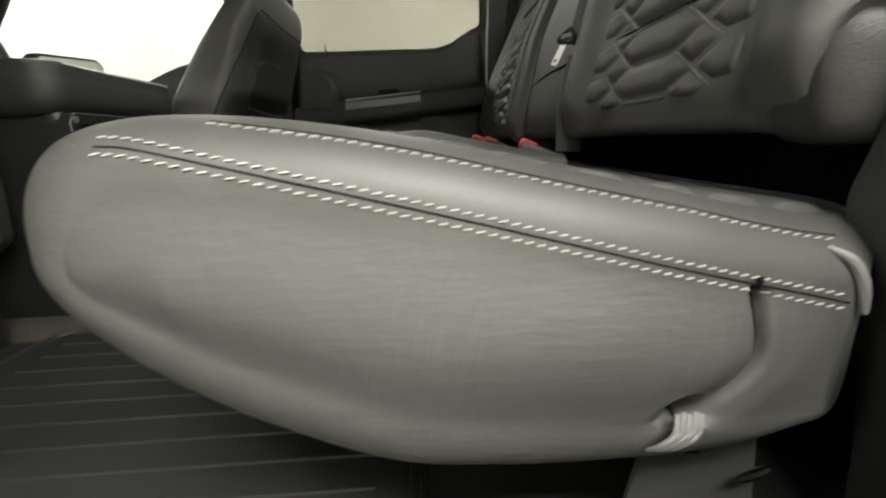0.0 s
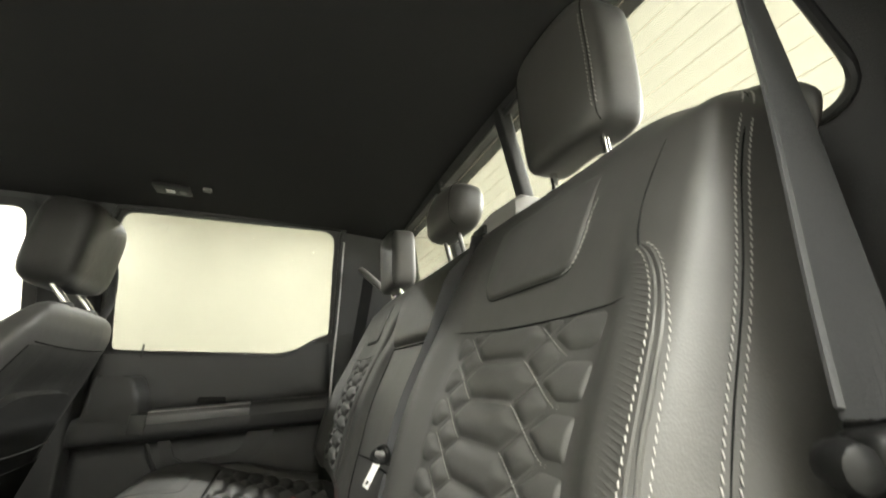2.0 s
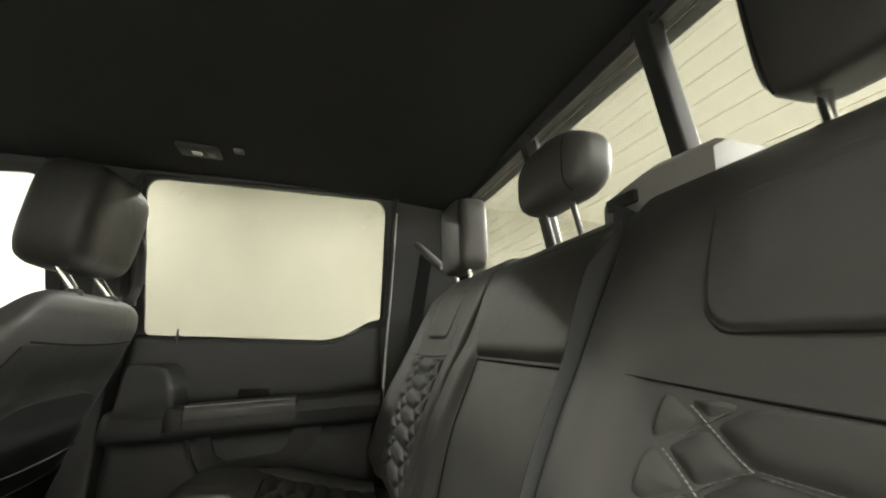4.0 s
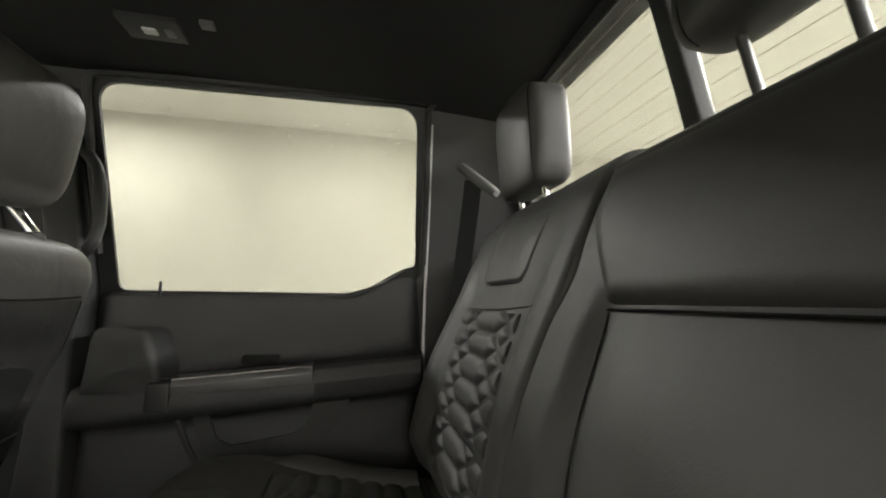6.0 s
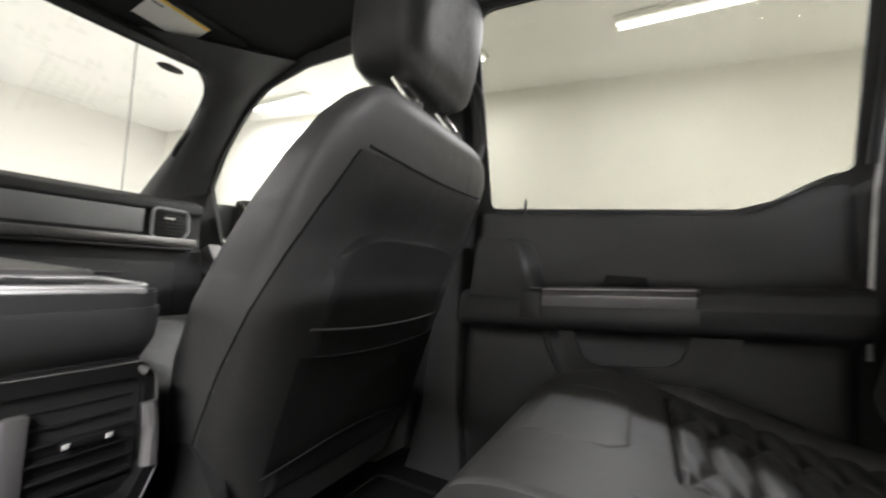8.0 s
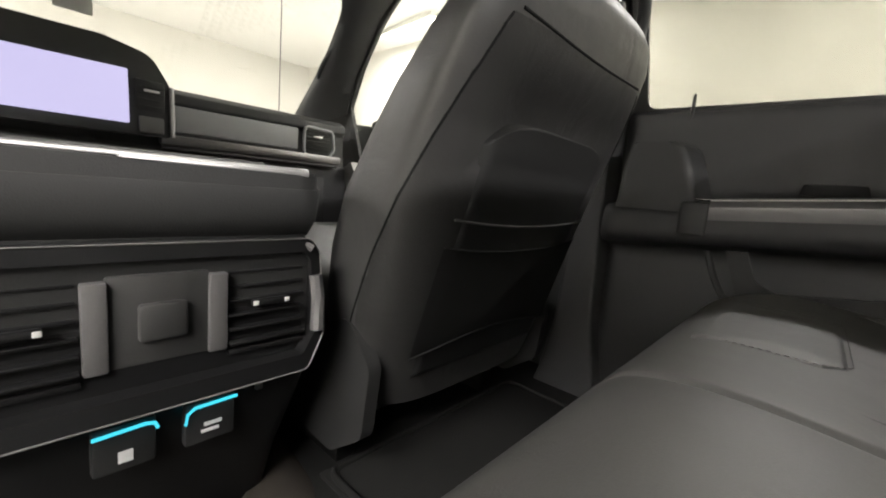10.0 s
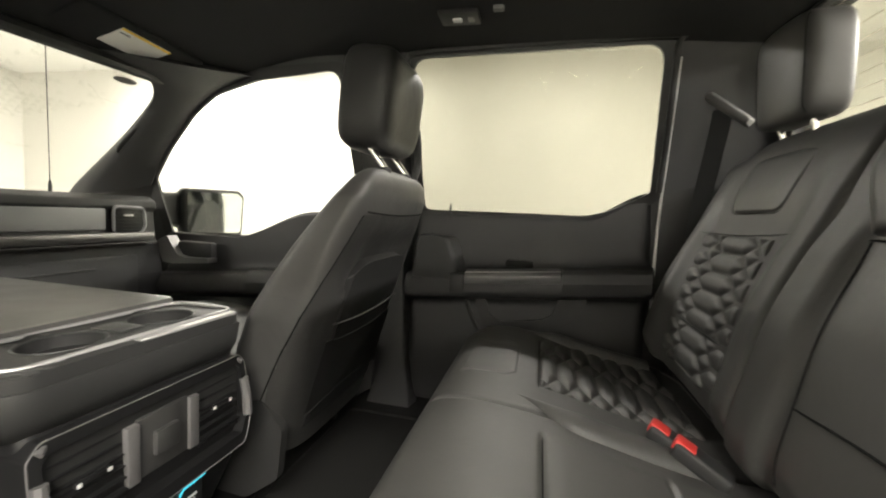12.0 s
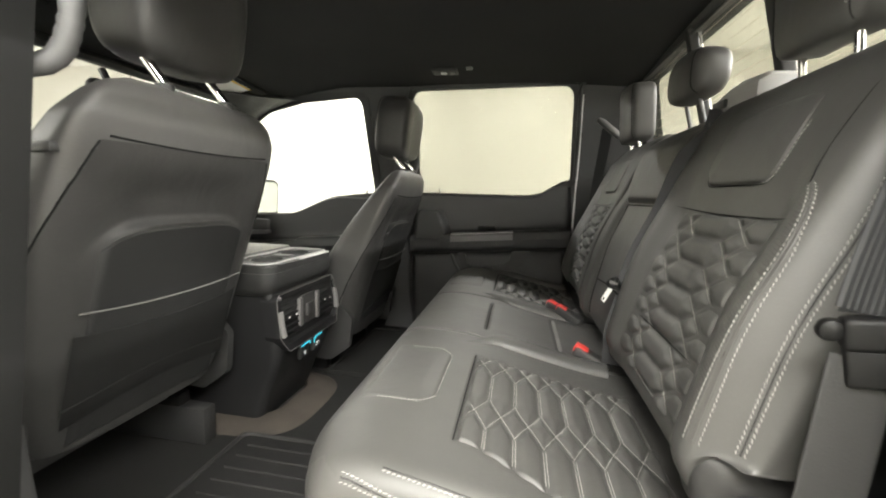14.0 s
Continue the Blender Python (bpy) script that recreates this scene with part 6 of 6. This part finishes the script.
ant = thing("radio_antenna", "thin black radio mast on the front wing", "antenna", (-1.62, 0.80, 0.44))
bm = bmesh.new()
tube(bm, [(-1.62, 0.80, 0.45), (-1.62, 0.80, 0.74), (-1.62, 0.80, 0.76)], [0.008, 0.007, 0.004], 8)
part("base", bm, PLASTIC, ant)
bm = bmesh.new()
tube(bm, [(-1.62, 0.80, 0.75), (-1.625, 0.80, 1.40)], 0.0022, 6)
part("mast", bm, PLASTIC, ant)
hood = thing("engine_hood", "painted engine hood ahead of the windscreen", "hood", (-2.0, 0, 0.4))
bm = bmesh.new()
sheet(bm, lambda u, v: Vector((-1.56 - 1.2 * u, -0.93 + 1.86 * v, 0.58 - 0.10 * u - 0.06 * abs(2 * v - 1) ** 4)), 20, 20)
bmesh.ops.solidify(bm, geom=list(bm.faces), thickness=0.02)
part("panel", bm, BODY_WHITE, hood)


# ---- belts, buckles and floor ----
def belt_guide(s):
    g = thing("belt_guide", "grey plastic shoulder belt guide on the rear pillar", "belt guide", (0.85, 0.715 * s, 1.01), "rear belt guides")
    bm = bmesh.new()
    k, up = (0.0, 0.0) if s > 0 else (-0.03, 0.055)
    a, b = Vector((0.808, 0.748 * s + k, 1.055 + up)), Vector((0.886, 0.682 * s + k, 0.970 + up))
    d = (b - a).normalized()
    n1 = Vector((-0.65, -0.75 * s, 0.12)).normalized()
    n2 = d.cross(n1).normalized()
    loft(bm, [[a.lerp(b, t) + n1 * p * w + n2 * q * w for p, q in ((-0.03, -0.012), (0.006, -0.012), (0.014, -0.004), (0.014, 0.008), (0.004, 0.013), (-0.03, 0.012))] for t, w in ((0.0, 0.6), (0.06, 1.0), (0.5, 1.05), (0.94, 1.0), (1.0, 0.6))])
    part("bezel", bm, GREY_PLASTIC, g, angle=50)
    return g


belt_guide(1), belt_guide(-1)
belt = thing("seat_belt", "black webbing shoulder belt hanging beside the rear seat", "seat belt", (0.80, 0.75, 0.5), "seat belts")
bm = bmesh.new()
strap(bm, [(0.842, 0.728, 1.012), (0.838, 0.735, 0.95), (0.826, 0.76, 0.80), (0.815, 0.78, 0.62), (0.81, 0.79, 0.42), (0.81, 0.80, 0.20)], (0.8, -0.55, 0), 0.047, 0.0016)
part("webbing", bm, WEB, belt)
belt = thing("seat_belt", "black webbing shoulder belt with a plastic stop and latch", "seat belt", (0.76, -0.79, 0.5), "seat belts")
bm = bmesh.new()
strap(bm, spline([(0.862, -0.740, 1.065), (0.862, -0.742, 0.97), (0.838, -0.760, 0.80), (0.798, -0.780, 0.66), (0.787, -0.786, 0.615)], 20).tolist(), [(0.95, 0.32 - 0.45 * k / 19, 0) for k in range(20)], 0.048, 0.0016)
upper = part("webbing", bm, WEB, belt)
bm = bmesh.new()
for off in np.linspace(-0.019, 0.019, 8):
    run = spline([(0.862, -0.740, 1.065), (0.862, -0.742, 0.97), (0.838, -0.760, 0.80), (0.798, -0.780, 0.66), (0.787, -0.786, 0.615)], 20)
    sides = [Vector((0.95, 0.32 - 0.45 * k / 19, 0)).normalized() for k in range(20)]
    strap(bm, [tuple(Vector(p) + q * off) for p, q in zip(run.tolist(), sides)], [tuple(q) for q in sides], 0.0028, 0.0030)
part("woven_ribs", bm, WEB, upper)["kind"] = "stuff"
bm = bmesh.new()
strap(bm, spline([(0.788, -0.787, 0.575), (0.771, -0.798, 0.45), (0.753, -0.808, 0.30), (0.748, -0.820, 0.10)], 16).tolist(), (0.95, -0.22, 0), 0.048, 0.0020)
# same belt as above; the rubber black paints in shade on its lower run
part("webbing", bm, RUBBER, belt, "lower webbing, blackened to stand in for shade")
ROT = Matrix.Translation((0.790, -0.790, 0.598)) @ Matrix.Rotation(radians(-18), 4, "Z") @ Matrix.Rotation(radians(-8), 4, "Y")
bm = bmesh.new()
box(bm, -0.022, 0.034, -0.011, 0.011, -0.014, 0.016, r=0.006, seg=3, m=ROT)
part("latch_body", bm, DARK_PLASTIC, belt, "black plastic latch body", angle=50)
bm = bmesh.new()
box(bm, -0.020, 0.032, -0.008, 0.008, -0.046, -0.012, r=0.003, m=ROT)
part("latch_plate", bm, DARK_PLASTIC, belt, "ribbed black belt stop", angle=50)
bm = bmesh.new()
tube(bm, [ROT @ Vector((-0.028, y, 0.004)) for y in (-0.010, -0.007, 0.0, 0.007, 0.010)], [0.004, 0.009, 0.011, 0.009, 0.004], 14)
part("latch_knob", bm, DARK_PLASTIC, belt, "round black knob")
bm = bmesh.new()
box(bm, -0.033, -0.030, -0.0022, 0.0022, -0.072, -0.046, r=0.001, m=ROT)
part("latch_tongue", bm, CHROME, belt, "bright steel tongue")

# middle belt in the gap between the backrests
cub = thing("belt_outlet", "grey plastic belt outlet on top of the backrest", "belt outlet", (0.94, -0.21, 0.90))
bm = bmesh.new()
loft(bm, [[Vector((x, y, z)) for x, z in rounded([(0.905, 0.88), (0.905, 0.898 + h * 0.75), (0.925, 0.898 + h), (0.985, 0.898 + h), (0.99, 0.875)], 0.006, 3)] for y, h in ((-0.132, 0.034), (-0.138, 0.040), (-0.20, 0.056), (-0.215, 0.059), (-0.30, 0.054), (-0.312, 0.046))])
part("cover", bm, OUTLET, cub, angle=35)
part("slot", new_box(0.8985, 0.9065, -0.20, -0.145, 0.908, 0.925, r=0.001), SEAL, cub, "dark belt slot")
belt = thing("seat_belt", "black middle belt with steel tongue running down between backrests", "seat belt", (0.75, -0.19, 0.5), "seat belts")
bm = bmesh.new()
pts = [(0.906, -0.172, 0.910), (0.896, -0.195, 0.893)] + [(back_x(z) - 0.004 + 0.022 * smooth01((z - 0.80) / 0.05), -0.2085, z) for z in np.linspace(0.85, 0.50, 16)]
strap(bm, pts, [(1.0, 0.0, 0.2)] * len(pts), 0.044, 0.0016)
part("webbing", bm, WEB, belt)
bm = bmesh.new()
pts = [(back_x(max(z, 0.37)) + 0.004, -0.207, z) for z in np.linspace(0.485, 0.325, 8)]
strap(bm, pts, [(0.9, -0.35, 0.2)] * len(pts), 0.044, 0.0016)
part("webbing", bm, WEB, belt)
ROT = Matrix.Translation((0.712, -0.202, 0.518)) @ Matrix.Rotation(radians(35), 4, "Z") @ Matrix.Rotation(radians(20), 4, "Y")
bm = bmesh.new()
tube(bm, [ROT @ Vector((0.004 * math.sin(2 * a), 0.015 * math.cos(a), 0.011 * math.sin(a))) for a in np.linspace(0, math.tau, 28, endpoint=False)], 0.0042, 10, closed=True)
part("latch_ring", bm, DARK_PLASTIC, belt, "black plastic latch ring", angle=60)
bm = bmesh.new()
box(bm, -0.0045, 0.0045, -0.010, 0.010, -0.004, 0.004, r=0.002, m=ROT)
part("latch_body", bm, GREY_PLASTIC, belt, "grey plastic stop")
bm = bmesh.new()
box(bm, -0.0012, 0.0012, -0.0065, 0.0065, -0.050, -0.012, r=0.0008, m=ROT @ Matrix.Rotation(radians(16), 4, "X"))
tongue = part("latch_tongue", bm, BRIGHT, belt, "bright steel tongue")
bm = bmesh.new()
box(bm, -0.0016, 0.0016, -0.0022, 0.0022, -0.046, -0.040, r=0.0004, m=ROT @ Matrix.Rotation(radians(16), 4, "X"))
part("tongue_slot", bm, SEAL, tongue, "small dark slot")


def buckle(x, y, z, turn, lab, lean=24):
    b = thing("belt_buckle", lab, "belt buckle", (x, y, z - 0.02), "belt buckles")
    m = Matrix.Translation((x, y, z)) @ Matrix.Rotation(radians(turn), 4, "Z") @ Matrix.Rotation(radians(lean), 4, "Y")
    bm = bmesh.new()
    box(bm, -0.014, 0.075, -0.021, 0.021, -0.013, 0.013, r=0.006, seg=3, m=m)
    part("housing", bm, PLASTIC, b, angle=50)
    bm = bmesh.new()
    box(bm, -0.0165, 0.016, -0.0155, 0.0155, -0.003, 0.0152, r=0.003, m=m)
    part("button", bm, RED, b, "bright red release button", angle=50)
    return b


buckle(0.656, -0.160, 0.332, -16, "black belt buckle with red button lying on the cushion")
buckle(0.616, 0.236, 0.344, -24, "black belt buckle with red button, one of a pair")
buckle(0.645, 0.200, 0.338, -24, "black belt buckle with red button, one of a pair")

# seat hinge cover and wheel-house trim by the open door
hc = thing("hinge_cover", "black plastic hinge cover beside the rear seat", "trim cover", (0.85, -0.76, FLOOR))
bm = bmesh.new()
loft(bm, [[Vector((x, y, z)) for x, y in rounded([(x0 + 0.022, -0.728), (x0 + 0.006, -0.745 - e), (x0 + 0.085, -0.758 - e), (x0 + 0.105, -0.735 - e), (1.0, -0.74), (1.0, -0.728)], [0.006, 0.012, 0.014, 0.012, 0.01, 0.004], 6)] for z, x0, e in ((FLOOR, 0.745, 0.045), (0.12, 0.735, 0.042), (0.20, 0.722, 0.038), (0.255, 0.704, 0.034), (0.29, 0.689, 0.031), (0.315, 0.688, 0.028), (0.35, 0.699, 0.022), (0.375, 0.706, 0.014), (0.388, 0.712, 0.006), (0.394, 0.722, -0.008))])
part("cover", bm, PLASTIC, hc, angle=50)
part("catch", new_box(0.735, 0.745, -0.803, -0.795, 0.30, 0.306, r=0.001), CHROME, hc)
hc = thing("hinge_cover", "black plastic hinge cover beside the rear seat", "trim cover", (0.85, 0.76, FLOOR))
bm = bmesh.new()
loft(bm, [[Vector((x, y, z)) for x, y in rounded([(x0, 0.73), (x0 + 0.004, 0.80), (1.0, 0.86), (1.0, 0.73)], [0.018, 0.03, 0.01, 0.01], 6)] for z, x0 in ((FLOOR, 0.77), (0.30, 0.785), (0.385, 0.79), (0.40, 0.80))])
part("cover", bm, PLASTIC, hc, angle=50)

# floor mats
def mat(y0, y1, x0, x1, label, surf, ribbed):
    m = thing("floor_mat", label, "floor mat", ((x0 + x1) / 2, (y0 + y1) / 2, FLOOR), "floor mats")
    bm = bmesh.new()
    box(bm, x0, x1, y0, y1, FLOOR, FLOOR + 0.008, r=0.003)
    part("tray", bm, surf, m)
    bm = bmesh.new()
    tube(bm, [(x, y, FLOOR + 0.010) for x, y in rounded([(x0 + 0.01, y0 + 0.01), (x1 - 0.01, y0 + 0.01), (x1 - 0.01, y1 - 0.01), (x0 + 0.01, y1 - 0.01)], 0.03, 5)], 0.006, 8, closed=True)
    part("rim", bm, surf, m, "raised rim")
    y = y0 + 0.06
    while ribbed and y < y1 - 0.05:
        bm = bmesh.new()
        loft(bm, [[Vector((x, y + dy, FLOOR + 0.008 + dz)) for dy, dz in ((-0.004, -0.002), (-0.0022, 0.0024), (0.0022, 0.0024), (0.004, -0.002))] for x in (x0 + 0.05, x1 - 0.05)])
        part("rib", bm, RUBBER, m)
        y += 0.045


mat(-0.74, -0.22, -0.235, 0.44, "ribbed black rubber floor mat", RUBBER, True)
mat(0.20, 0.74, -0.20, 0.44, "plain black carpet floor mat", CARPET, False)

# scuffed carpet ridge round the foot of the console
ridge = thing("carpet_ridge", "scuffed brown-grey carpet ridge round the console foot", "carpet", (-0.2, 0.0, FLOOR))
bm = bmesh.new()
loops = []
for x, y in spline([(-0.45, -0.215), (-0.30, -0.212), (-0.19, -0.195), (-0.135, -0.135), (-0.125, 0.0), (-0.135, 0.095), (-0.19, 0.155), (-0.30, 0.17), (-0.45, 0.172)], 60):
    d = Vector((x + 0.34, y + 0.02, 0)).normalized()
    loops.append([Vector((x, y, FLOOR - 0.004)) + d * a + Vector((0, 0, h)) for a, h in ((-0.075, 0.0), (-0.07, 0.024), (-0.035, 0.027), (0.0, 0.020), (0.025, 0.006), (0.035, 0.0))])
loft(bm, loops)
part("ridge", bm, CARPET_WORN, ridge, angle=70)

# seat bracket under the cushion by the open door
brk = thing("seat_bracket", "grey steel seat bracket with a square slot under the cushion", "bracket", (0.66, -0.70, FLOOR))
bm = bmesh.new()
prism(bm, rounded([(0.585, FLOOR), (0.705, FLOOR), (0.690, 0.17), (0.615, 0.17)], 0.006, 3), [[(0.640, 0.118), (0.650, 0.116), (0.653, 0.132), (0.643, 0.134)]], lambda x, z: -0.716, 0.004)
part("plate", bm, MID_PLASTIC, brk, angle=30)
bm = bmesh.new()
tube(bm, [(0.672, -0.730, 0.104), (0.684, -0.732, 0.110), (0.692, -0.732, 0.114)], [0.003, 0.004, 0.003], 8)
part("catch", bm, CHROME, brk, "bright steel catch")
